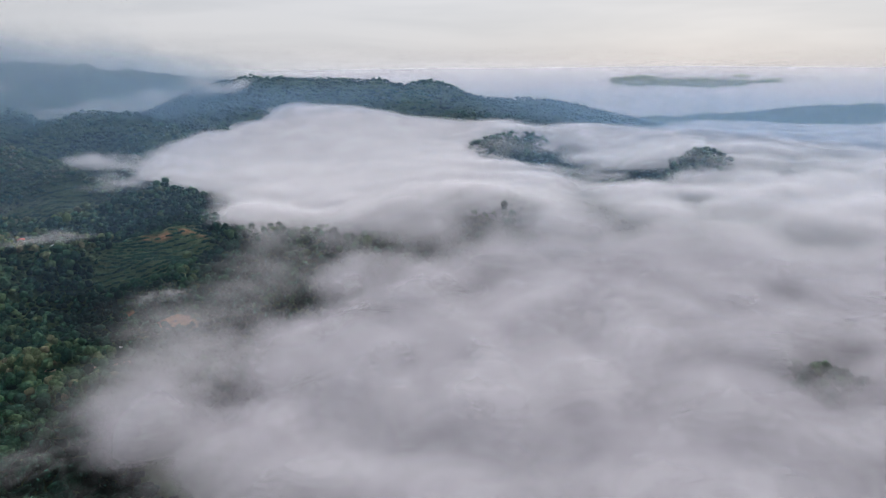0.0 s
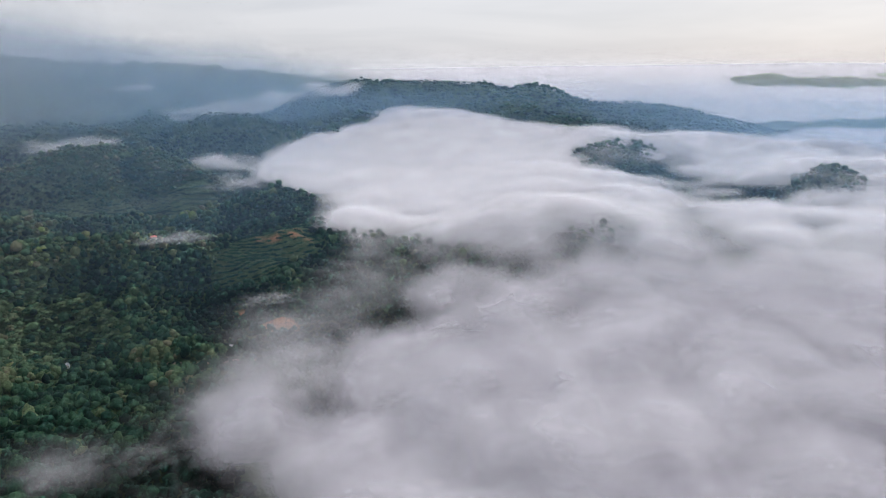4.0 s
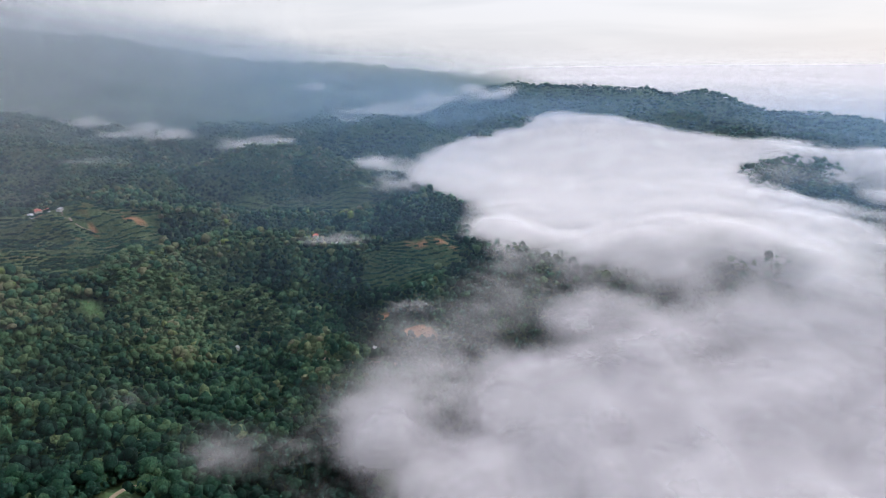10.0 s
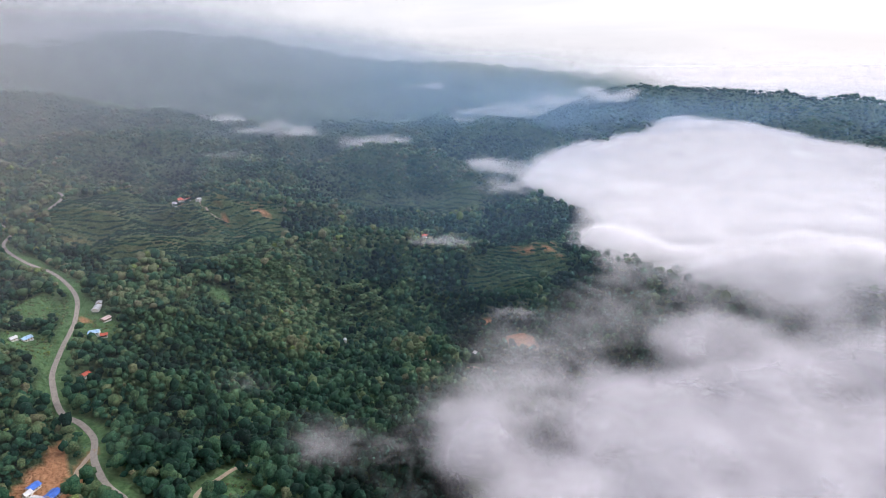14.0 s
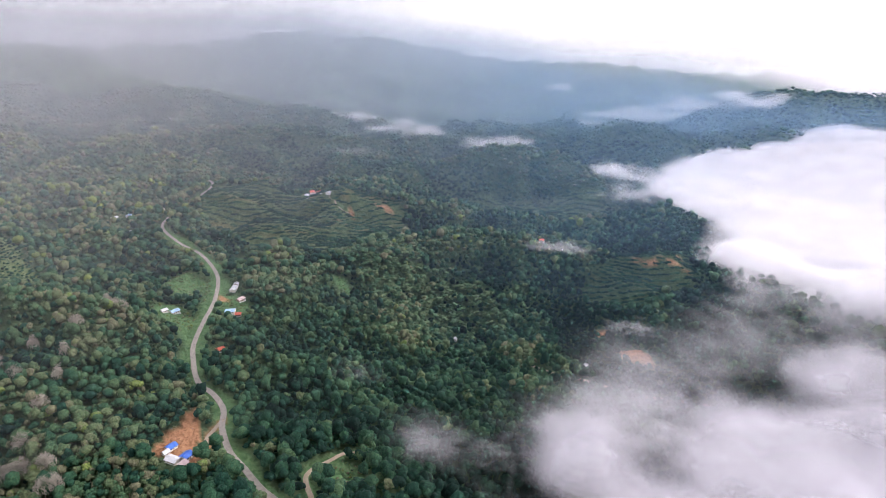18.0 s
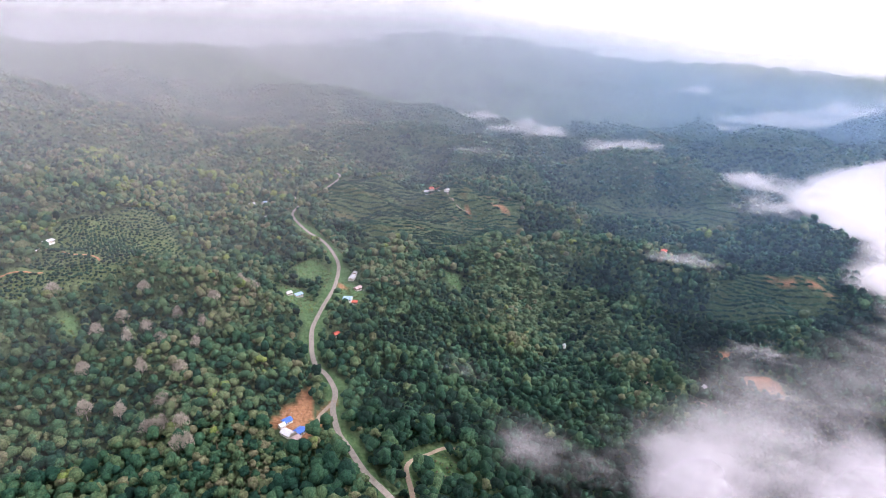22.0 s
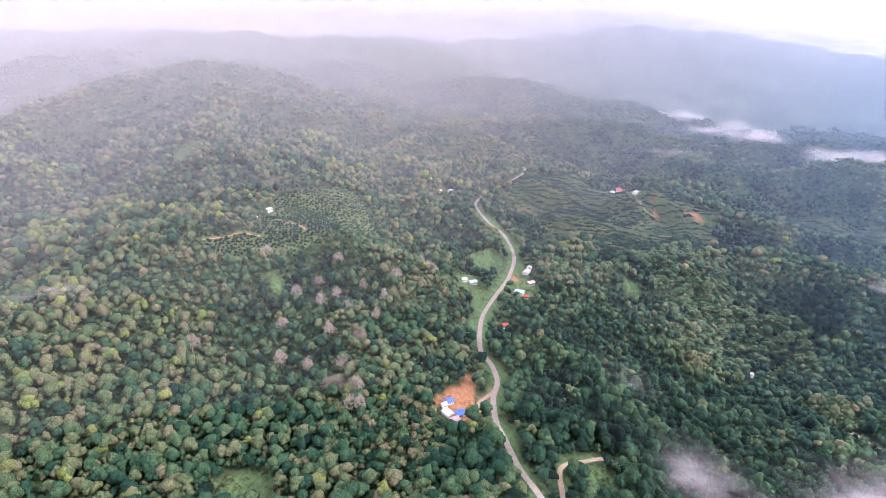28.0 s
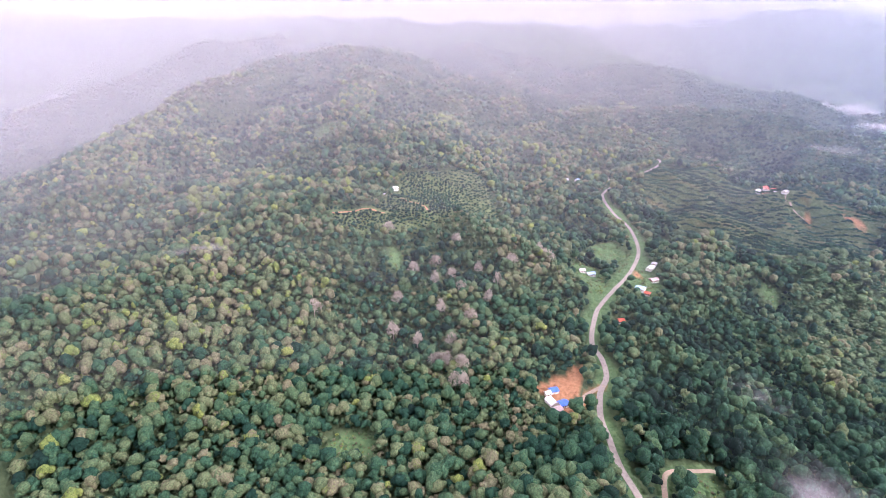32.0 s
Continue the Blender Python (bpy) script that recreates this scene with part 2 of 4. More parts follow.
def dense(points, step=0.03):
    """A crest or valley line with markers close together."""
    out = []
    for (a0, d0, z0), (a1, d1, z1) in zip(points, points[1:]):
        n = max(2, int(max(abs(a1 - a0) * 0.0175, abs(d1 - d0) / max(d0, d1)) / step))
        out += [(a0 + (a1 - a0) * k / n, d0 + (d1 - d0) * k / n, z0 + (z1 - z0) * k / n) for k in range(n)]
    return out + [points[-1]]


MARKS = []


def crest(*points):
    MARKS.extend(polar(*p) for p in dense(points))


def spot(*points):
    MARKS.extend(polar(*p) for p in points)


# far mountains
crest((76.7, 4000, 418), (66.6, 4200, 481), (58.0, 4290, 522), (54.7, 4150, 475), (51.2, 4100, 450), (46.4, 4000, 384), (42.0, 3900, 342), (38.2, 3700, 327), (33.7, 3300, 302), (32.2, 3200, 310), (27.1, 3150, 285), (25.0, 3150, 276), (21.1, 3300, 218), (15, 3300, 190))
crest((130, 3100, 480), (125.0, 3000, 478), (121.5, 2900, 458), (117.7, 2800, 438), (114.4, 2700, 434), (112.7, 2684, 425), (109.1, 2684, 419), (105.6, 2650, 429), (103.5, 2600, 425), (101.7, 2586, 460), (99.2, 2586, 431), (96.4, 2588, 449), (92.7, 2600, 420), (88.3, 2640, 428), (82.8, 2700, 421), (78.7, 2790, 395))
crest((92, 2488, 405), (86.0, 2500, 410), (81.6, 2480, 400), (76.6, 2480, 346), (70.1, 2440, 276), (62.4, 2380, 218), (58.3, 2300, 170))
crest((126.5, 1984, 178), (123, 1984, 216), (118.3, 1984, 256), (114.3, 1984, 302), (112.3, 1984, 345), (110.8, 1984, 368), (109.3, 1984, 360), (107.5, 1960, 325), (106, 1930, 305))
# wooded ridge behind the fog
crest((21.0, 2200, 268), (17.3, 2100, 282), (16.0, 1980, 283), (12.3, 1920, 269), (8.2, 1880, 262), (4.5, 1860, 263), (1.0, 1860, 259), (-1.5, 1850, 238), (-2.8, 1840, 221), (-5.0, 1810, 202), (-7.0, 1870, 216), (-9.0, 1900, 228), (-11.2, 1900, 212), (-13.5, 1880, 190), (-16.3, 1850, 162), (-17.9, 1800, 136))
# hills that stand out of the fog
crest((-11.6, 3800, 189), (-15.0, 3800, 240), (-21.1, 3800, 254), (-25.9, 3800, 234), (-30.8, 3800, 210))
crest((-18.2, 2400, 152), (-22.8, 2400, 150), (-26.2, 2500, 178), (-31.0, 2600, 196), (-35.4, 2600, 196), (-42, 2700, 200))
crest((-6, 1440, 118), (-10, 1370, 98), (-14, 1270, 84), (-18, 1170, 66))
crest((-22.7, 1230, 140), (-23.5, 1150, 96), (-25, 1080, 70))
crest((-0.2, 1500, 122), (-4.6, 1480, 141), (-7.8, 1470, 128), (-11.6, 1450, 90))
crest((-20.4, 1260, 122), (-21.6, 1260, 152), (-22.7, 1250, 168), (-24.2, 1240, 148), (-27.5, 1220, 108))
crest((0.8, 930, 114), (-3.1, 920, 108), (-6.5, 900, 112), (-8.8, 890, 98), (-10.3, 860, 62))
spot((-35.7, 471, 104))
# hills on the near side
crest((47.9, 1850, 180), (46.9, 1850, 190), (40.8, 1820, 194), (37.9, 1800, 201), (34.3, 1790, 191), (31.2, 1770, 205), (28.0, 1740, 196), (24.8, 1710, 170), (23.2, 1680, 119))
crest((47.4, 1450, 127), (44.9, 1480, 150), (42.4, 1500, 170), (40.5, 1500, 172), (37.0, 1490, 156), (34.5, 1450, 128), (32.4, 1400, 102))
crest((30.3, 1270, 63), (27.6, 1270, 75), (24.8, 1260, 95), (23.1, 1240, 68), (21.4, 1200, 39))
crest((24.3, 900, 52), (21.1, 900, 56), (17.7, 905, 62), (14.3, 915, 65), (7.7, 930, 76), (4.5, 900, 60))
crest((51.9, 877, 110), (42.7, 960, 105), (37.4, 986, 86), (31.5, 954, 70), (24, 906, 54))
# the high hill and its spurs
crest((127.6, 1024, 150), (121.3, 1010, 183), (115.2, 1140, 216), (108.5, 1340, 285), (105.5, 1480, 328), (102.7, 1540, 343), (98.1, 1584, 354), (94.5, 1630, 346), (92.0, 1637, 322), (86.2, 1690, 262), (78.3, 1794, 198), (72, 1720, 192))
crest((87.6, 749, 172), (94, 740, 186), (101.1, 683, 189), (107.7, 620, 177), (115.8, 547, 166), (129.3, 473, 160), (150, 430, 150))
crest((94, 800, 192), (97, 1100, 250), (99, 1350, 315))
crest((103, 1500, 318), (106.5, 1200, 225), (110, 1000, 160))
crest((92, 1600, 300), (88.5, 1250, 215), (86.5, 1050, 175))
crest((98, 1500, 300), (103, 1050, 215), (105, 980, 190))
crest((80, 1750, 195), (79.5, 1350, 180), (77, 1150, 150))
spot((109.5, 1230, 170), (95, 1200, 225), (90.5, 1300, 195), (84, 1350, 165), (100.5, 1230, 225))
# hollows and slopes
spot((110, 1680, 150), (113, 1600, 120), (116, 1480, 105), (107, 1760, 195), (104, 1800, 245), (120, 1450, 90), (101, 1850, 275), (97, 1920, 290), (118, 1750, 140))
spot((118, 800, 100), (124, 750, 80), (108, 930, 170), (89, 1000, 205), (84.5, 1000, 158), (80, 1150, 158), (79, 900, 120), (84, 820, 140))
spot((95, 560, 128), (105, 480, 122), (120, 390, 105), (132, 400, 110), (86, 480, 110), (85, 307, 88), (100, 330, 92), (115, 300, 88), (140, 300, 90))
spot((44, 492, 55), (52, 500, 62), (50, 620, 25), (45.5, 753, 2), (52, 700, 45), (57, 780, 88), (60, 560, 78), (26.5, 685, 45), (34.7, 642, 25), (21.2, 630, 25), (30, 760, 30), (37, 800, 30))
spot((62, 900, 112), (60, 1179, 125), (65.5, 1263, 140), (55, 1300, 118), (50, 1150, 108), (45, 1180, 95), (38, 1180, 80), (72, 1450, 165), (65, 1550, 155), (57, 1600, 150))
spot((45, 2500, 90), (38, 2250, 85), (55, 2400, 110), (62, 2800, 140), (70, 3000, 190), (30, 2400, 85), (75, 2000, 230), (66, 1900, 180), (82, 2100, 250), (90, 2050, 290), (98, 2100, 330))
spot((128, 2000, 90), (120, 2300, 180), (135, 1500, 80), (127, 1400, 110), (140, 2800, 300), (125, 3300, 400))
spot((31, 1630, 60), (38, 1640, 70), (46, 1650, 85), (35, 1330, 40), (40, 1335, 50), (46, 1340, 70), (44, 1065, 50), (38, 1090, 45), (50, 1000, 88), (31, 1090, 40), (40, 2000, 105), (47, 2050, 120), (31, 1950, 95), (26, 1480, 15), (28.5, 1390, 25))
# valley floor under the fog
spot((10, 1400, 20), (0, 1200, 20), (-10, 1150, 10), (-25, 900, 5), (-40, 1000, 5), (10, 1650, 60), (20, 1500, 30), (16, 1200, 20), (12, 1100, 15))
spot((0, 300, 0), (-20, 320, 0), (-45, 300, 0), (20, 400, 5), (35, 430, 20), (10, 600, 8), (0, 700, 15), (-15, 600, 0), (-38, 700, 0), (-20, 1600, 20), (-35, 1600, 20), (-25, 2000, 40))
spot((-10, 2500, 60), (-40, 2200, 50), (-10, 3200, 70), (-30, 3200, 70), (5, 2700, 90), (0, 0, 40), (90, 120, 70), (-90, 300, 60), (180, 300, 90), (20, 150, 30))
# the rim that closes the land
spot((15, 4300, 210), (0, 4600, 240), (-20, 4700, 270), (-40, 4700, 270), (30, 4600, 260), (50, 4850, 300), (75, 4850, 330), (95, 4600, 380), (115, 4600, 400), (140, 4600, 400))
spot((-70, 1500, 60), (-70, 4500, 270), (-110, 1500, 150), (-110, 4500, 300), (-150, 1500, 150), (-150, 4500, 330), (170, 1500, 160), (170, 4500, 350))

ROAD = [(-255, 165, 88), (-291, 156, 95.5), (-311, 152, 97), (-326, 149, 98), (-343, 148, 99), (-359, 148, 100), (-378, 147, 101.5), (-400, 151, 102.6), (-416, 156, 103), (-432, 164, 103.4), (-445, 167, 103.7), (-466, 168, 104), (-487, 165, 104.6), (-510, 169, 105), (-533, 176, 105.3), (-559, 185, 105.5), (-582, 197, 105.7), (-622, 222, 106), (-641, 235, 106.2), (-672, 254, 107), (-729, 280, 108), (-785, 292, 110), (-840, 296, 112), (-900, 290, 114), (-984, 293, 118), (-1020, 312, 123), (-1052, 347, 128), (-1090, 392, 136), (-1122, 428, 142), (-1161, 447, 145), (-1200, 440, 149)]
TRACK = [(-290, 168, 91), (-304, 173, 92), (-318, 177, 92), (-328, 182, 92), (-334, 192, 90), (-337, 207, 87), (-339, 222, 85), (-334, 236, 81)]
VALLEY_ROAD = [(-400, 520, 28), (-365, 528, 26), (-320, 548, 25), (-280, 556, 25), (-228, 588, 26), (-200, 600, 27)]
YARD_LANE = [(-423, 160, 103), (-408, 141, 102), (-392, 133, 102), (-393, 124, 102.5), (-403, 121, 103)]
for line in (ROAD, TRACK, VALLEY_ROAD):
    MARKS.extend(line)
MARKS.extend([(-1042, 603, 119), (-1235, 567, 127), (-1111, 299, 130), (-1003, 253, 121), (-407, 119, 103), (-430, 112, 104), (-400, 100, 102)])
MARKS = np.array(MARKS)


def spread(x, y):
    """Places in a space where near ground is finer than far ground."""
    d = np.hypot(x, y)
    a = np.arctan2(-x, y)
    k = np.clip(d / 150.0, 0, 1)
    return np.stack([np.cos(a) * k, np.sin(a) * k, np.log(np.maximum(d, 100.0))], -1)


class Relief:
    """A smooth surface through scattered marks."""

    def __init__(self, marks, ease=0.03, slack=0.004):
        self.at, self.ease = spread(marks[:, 0], marks[:, 1]), ease
        self.mean = marks[:, 2].mean()
        self.w = np.linalg.solve(self.kernel(self.at) - slack * np.eye(len(marks)), marks[:, 2] - self.mean)

    def kernel(self, p):
        sq = (p ** 2).sum(1)[:, None] + (self.at ** 2).sum(1)[None] - 2 * p @ self.at.T
        return np.sqrt(np.maximum(sq, 0) + self.ease ** 2)

    def __call__(self, x, y):
        p = spread(np.atleast_1d(np.asarray(x, float)), np.atleast_1d(np.asarray(y, float)))
        return np.concatenate([self.kernel(p[i:i + 8000]) @ self.w for i in range(0, len(p), 8000)]) + self.mean




def path_distance(points, x, y):
    """How far places lie from a line, and the line's height beside them."""
    best, height = np.full(len(x), 1e9), np.zeros(len(x))
    for (x0, y0, z0), (x1, y1, z1) in zip(points, points[1:]):
        dx, dy = x1 - x0, y1 - y0
        k = np.clip(((x - x0) * dx + (y - y0) * dy) / (dx * dx + dy * dy + 1e-9), 0, 1)
        d = np.hypot(x - x0 - k * dx, y - y0 - k * dy)
        nearer = d < best
        best[nearer], height[nearer] = d[nearer], (z0 + (z1 - z0) * k)[nearer]
    return best, height


def smoothed(points, n=6):
    """A rounded line through the given points."""
    p = [Vector(q) for q in points]
    p = [2 * p[0] - p[1]] + p + [2 * p[-1] - p[-2]]
    out = []
    for a, b, c, d in zip(p, p[1:], p[2:], p[3:]):
        for k in range(n):
            t = k / n
            out.append(0.5 * ((2 * b) + (c - a) * t + (2 * a - 5 * b + 4 * c - d) * t * t + (3 * b - a - 3 * c + d) * t ** 3))
    return [tuple(v) for v in out + [p[-2]]]


ROAD_LINE, TRACK_LINE, VALLEY_LINE, LANE_LINE = (smoothed(q) for q in (ROAD, TRACK, VALLEY_ROAD, YARD_LANE))
YARD = (-405.0, 119.0, 103.0)
YARD_SOIL = ((-421, 101), (-434, 122), (-437, 134), (-450, 139), (-445, 147), (-420, 142), (-407, 134), (-394, 133), (-409, 150), (-404, 154), (-389, 136), (-383, 124), (-391, 113), (-409, 108))


def folds(x, y):
    """Spurs, gullies and lumps upon the large forms."""
    r = np.hypot(x, y)
    wx, wy = x + 60 * fbm(x, y, 300, 2), y + 60 * fbm(x + 900, y - 400, 300, 2)
    fold = 0.33 - np.abs(fbm(wx, wy, 420, 3, 0.55)) * 1.5
    gully = 0.3 - np.abs(fbm(wx + 311, wy + 77, 170, 3, 0.55)) * 1.4
    far = np.clip((r - 260) / 620, 0.22, 1) * np.clip(1 - (r - 2100) / 1500, 0.7, 1) * np.clip(0.5 + np.arctan2(-x, y) * 1.2, 0.5, 1)
    turn = np.degrees(np.arctan2(-x, y))
    far = far * np.clip((122 - turn) / 18, 0.3, 1) * (1 - 0.3 * np.exp(-((turn - 97) / 10) ** 2) * np.clip((r - 600) / 100, 0, 1) * np.clip((1500 - r) / 200, 0, 1))
    return far * (70 * fold + 46 * gully) + 2.5 * fbm(x, y, 60, 3) + 34 * np.clip((r - 2300) / 300, 0, 1) * fbm(x + 77, y, 200, 4, 0.6)


# the marks lie on the canopy, which stands above the ground on the far hills
_r = np.hypot(MARKS[:, 0], MARKS[:, 1])
RELIEF = Relief(np.stack([MARKS[:, 0], MARKS[:, 1], MARKS[:, 2] - folds(MARKS[:, 0], MARKS[:, 1]) - 8 * np.clip((_r - 650) / 300, 0, 1) - 11 * np.clip((_r - 1300) / 400, 0, 1)], -1))


def land(x, y):
    """The height of the ground."""
    x, y = np.atleast_1d(np.asarray(x, float)), np.atleast_1d(np.asarray(y, float))
    r = np.hypot(x, y)
    z = RELIEF(x, y) + folds(x, y)
    for line, flat, ease in ((ROAD_LINE, 4, 30), (TRACK_LINE, 3, 14), (VALLEY_LINE, 3, 20), (LANE_LINE, 3, 10)):
        near = (np.abs(x - line[len(line) // 2][0]) < 700) & (r < 1500)
        d, h = path_distance(line[::2] + [line[-1]], x[near], y[near])
        k = np.clip((d - flat) / ease, 0, 1)
        k = k * k * (3 - 2 * k)
        z[near] = z[near] * k + h * (1 - k)
    k = np.clip((np.hypot((x - YARD[0]) / 1.2, y - YARD[1]) - 17) / 12, 0, 1)
    k = k * k * (3 - 2 * k)
    return z * k + YARD[2] * (1 - k)


def grid_mesh(name, verts, rows, cols, wrap, material, attrs=()):
    i = np.arange(rows - 1)[:, None] * cols
    j = np.arange(cols if wrap else cols - 1)[None, :]
    jn = (j + 1) % cols
    faces = np.stack([i + j, i + jn, i + cols + jn, i + cols + j], -1).reshape(-1, 4)
    return raw_mesh(name, verts, faces, material, attrs)


def raw_mesh(name, verts, faces, material, attrs=(), smooth=True):
    verts, faces = np.asarray(verts, np.float32), np.asarray(faces, np.int32)
    me = bpy.data.meshes.new(name)
    me.vertices.add(len(verts))
    me.vertices.foreach_set("co", verts.ravel())
    k = faces.shape[1]
    me.loops.add(faces.size)
    me.loops.foreach_set("vertex_index", faces.ravel())
    me.polygons.add(len(faces))
    me.polygons.foreach_set("loop_start", np.arange(0, faces.size, k, dtype=np.int32))
    me.polygons.foreach_set("use_smooth", np.full(len(faces), smooth))
    for key, values in attrs:
        at = me.attributes.new(key, "FLOAT", "POINT")
        at.data.foreach_set("value", np.asarray(values, np.float32))
    me.materials.append(material)
    me.update(calc_edges=True)
    return me


# ---- ground: one sheet to the horizon ----
FAN_R, FAN_L = -48.0, 138.0
az = np.concatenate([np.linspace(FAN_R, FAN_L, 430, endpoint=False), np.linspace(FAN_L, FAN_R + 360, 60, endpoint=False)])
rr = np.concatenate([[2.0, 60.0, 120.0, 180.0], np.geomspace(230, 4880, 230)])
A, Rr = np.meshgrid(np.radians(az), rr)
gx, gy = (-Rr * np.sin(A)).ravel(), (Rr * np.cos(A)).ravel()
gz = land(gx, gy)


SOIL_PATCHES = ((-307, 615, 20, 9), (-386, 656, 11, 7), (-446, 856, 26, 5), (-399, 870, 24, 5), (-430, 905, 22, 5), (-658, 257, 9, 4), (-868, 655, 18, 5), (-898, 602, 13, 4), (-1038, 596, 24, 12), (-1230, 556, 16, 6), (-592, 780, 11, 5), (-520, 190, 5, 3), (-434, -55, 4, 3), (-439, 139, 6, 8), (-448, 147, 5, 6), (-421, 126, 8, 7), (-430, 117, 8, 6))
GRASS_PATCHES = ((-355, -42, 20, 26), (-317, 205, 16, 16), (-640, 262, 26, 22), (-640, 195, 30, 18), (-740, 240, 45, 24), (-770, 330, 36, 22), (-815, 352, 26, 20), (-740, 470, 30, 16), (-640, -75, 26, 16), (-600, -30, 24, 12), (-1010, -190, 30, 26), (-905, 75, 22, 24), (-650, 420, 22, 12))
ORCHARD = ((-668, -140), (-700, -60), (-840, -35), (-905, 85), (-800, 105), (-716, 55), (-660, 5), (-622, -92))
PALM_FIELD = ((-1150, 480), (-1040, 620), (-860, 700), (-700, 560), (-720, 440), (-800, 385), (-1000, 360), (-1080, 390))
PALM_SLOPE = ((-480, 740), (-500, 930), (-420, 960), (-350, 850), (-375, 705))
HILL_ROWS = ((-960, 930), (-760, 1180), (-640, 1120), (-700, 980), (-860, 860))


def inside(poly, x, y):
    """Which places lie within an outline."""
    odd = np.zeros(len(x), bool)
    for (x0, y0), (x1, y1) in zip(poly, poly[1:] + poly[:1]):
        cross = (y0 > y) != (y1 > y)
        odd ^= cross & (x < (x1 - x0) * (y - y0) / (y1 - y0 + 1e-9) + x0)
    return odd


def cover_of(x, y):
    """How grassy and how bare the ground is."""
    d, _ = path_distance(ROAD_LINE[::3], x, y)
    wob = fbm(x, y, 60, 3)
    along = np.clip(1.2 - np.abs(x + 650) / 420, 0, 1)
    grass = np.clip((6 + 8 * along + 14 * wob - d) / 5, 0, 1)
    for px, py, a, b in GRASS_PATCHES:
        grass = np.maximum(grass, np.clip((1.05 + 0.8 * wob - np.hypot((x - px) / a, (y - py) / b)) * 4, 0, 1))
    field = 0 * x
    for poly, amount in ((ORCHARD, 0.75), (PALM_FIELD, 0.45), (PALM_SLOPE, 0.12), (HILL_ROWS, 0.3)):
        field = np.maximum(field, amount * inside(poly, x + 14 * wob, y - 14 * wob))
    yard = np.hypot((x - YARD[0] + 10) / 1.3, (y - YARD[1] - 3) / 0.95)
    soil = np.maximum(np.clip((11 + 5 * wob - yard) / 2, 0, 1), inside(YARD_SOIL, x + 3 * wob, y - 3 * wob))
    for px, py, a, b in SOIL_PATCHES:
        soil = np.maximum(soil, np.clip((1.1 + 1.2 * wob - np.hypot((x - px) / a, (y - py) / b)) * 3, 0, 1))
    lane, _ = path_distance(LANE_LINE, x, y)
    soil = np.maximum(soil, np.clip((3.5 + wob - lane) / 1.5, 0, 1))
    t, _ = path_distance(TRACK_LINE, x, y)
    grass = np.maximum(grass, np.clip((8 + 9 * wob - t) / 6, 0, 1))
    rows = np.clip(np.sin(np.hypot(x, y) * 6.283 / 17 + 3 * wob) * 3 - 2.2, 0, 1)
    for poly in (PALM_FIELD, PALM_SLOPE, HILL_ROWS):
        soil = np.maximum(soil, rows * np.clip(3 * fbm(x + 500, y, 130, 2) - 0.2, 0, 0.3) * inside(poly, x, y))
    return grass, soil, field


g_grass, g_soil, g_field = cover_of(gx, gy)
ground = tagged(new("ground", grid_mesh("ground", np.stack([gx, gy, gz], -1), len(rr), len(az), True, GROUND, (("grass", g_grass), ("soil", g_soil), ("field", g_field)))), "steep wooded hills with grass verges and bare red soil", "ground", kind="structure")


# ---- fog that fills the valley ----
FOG_MARKS = np.array([polar(*p) for p in (
    (0, 300, 80), (-20, 300, 85), (-42, 320, 90), (20, 430, 66), (10, 600, 70), (-15, 600, 80), (-35, 600, 95), (0, 800, 76), (-20, 900, 100), (-42, 900, 105),
    (10, 1000, 66), (20, 1150, 66), (10, 1300, 75), (0, 1300, 90), (17, 1500, 85), (4, 1600, 125), (12, 1600, 122), (8, 1750, 168), (14.5, 1850, 192), (0, 1740, 160), (18, 1760, 145), (-5, 1620, 148), (-12, 1620, 146), (-7, 1690, 148), (-14, 1690, 146), (-25, 1300, 132), (-25, 1500, 125))]
    + [polar(*p) for p in (
    (-42, 1500, 125), (-12, 2200, 100), (-25, 2150, 112), (-42, 2200, 120), (-15, 3000, 140), (-30, 3000, 145), (-42, 3400, 180), (-20, 3550, 178), (-14, 3550, 172), (-28, 3550, 178), (-5, 1480, 100), (-11, 1430, 82), (5, 3000, 150), (8, 3600, 190),
    (0, 4500, 255), (-20, 4600, 285), (-42, 4600, 285), (24, 1330, 68), (9, 920, 86), (3, 920, 104), (-4, 900, 108), (-35.7, 471, 112), (15, 890, 72), (18, 700, 58), (28, 560, 60), (32, 480, 64), (38, 430, 66), (48, 430, 80), (60, 500, 90), (45, 650, 40), (40, 900, 80), (30, 1700, 120), (60, 2000, 150), (20, 2100, 190))])
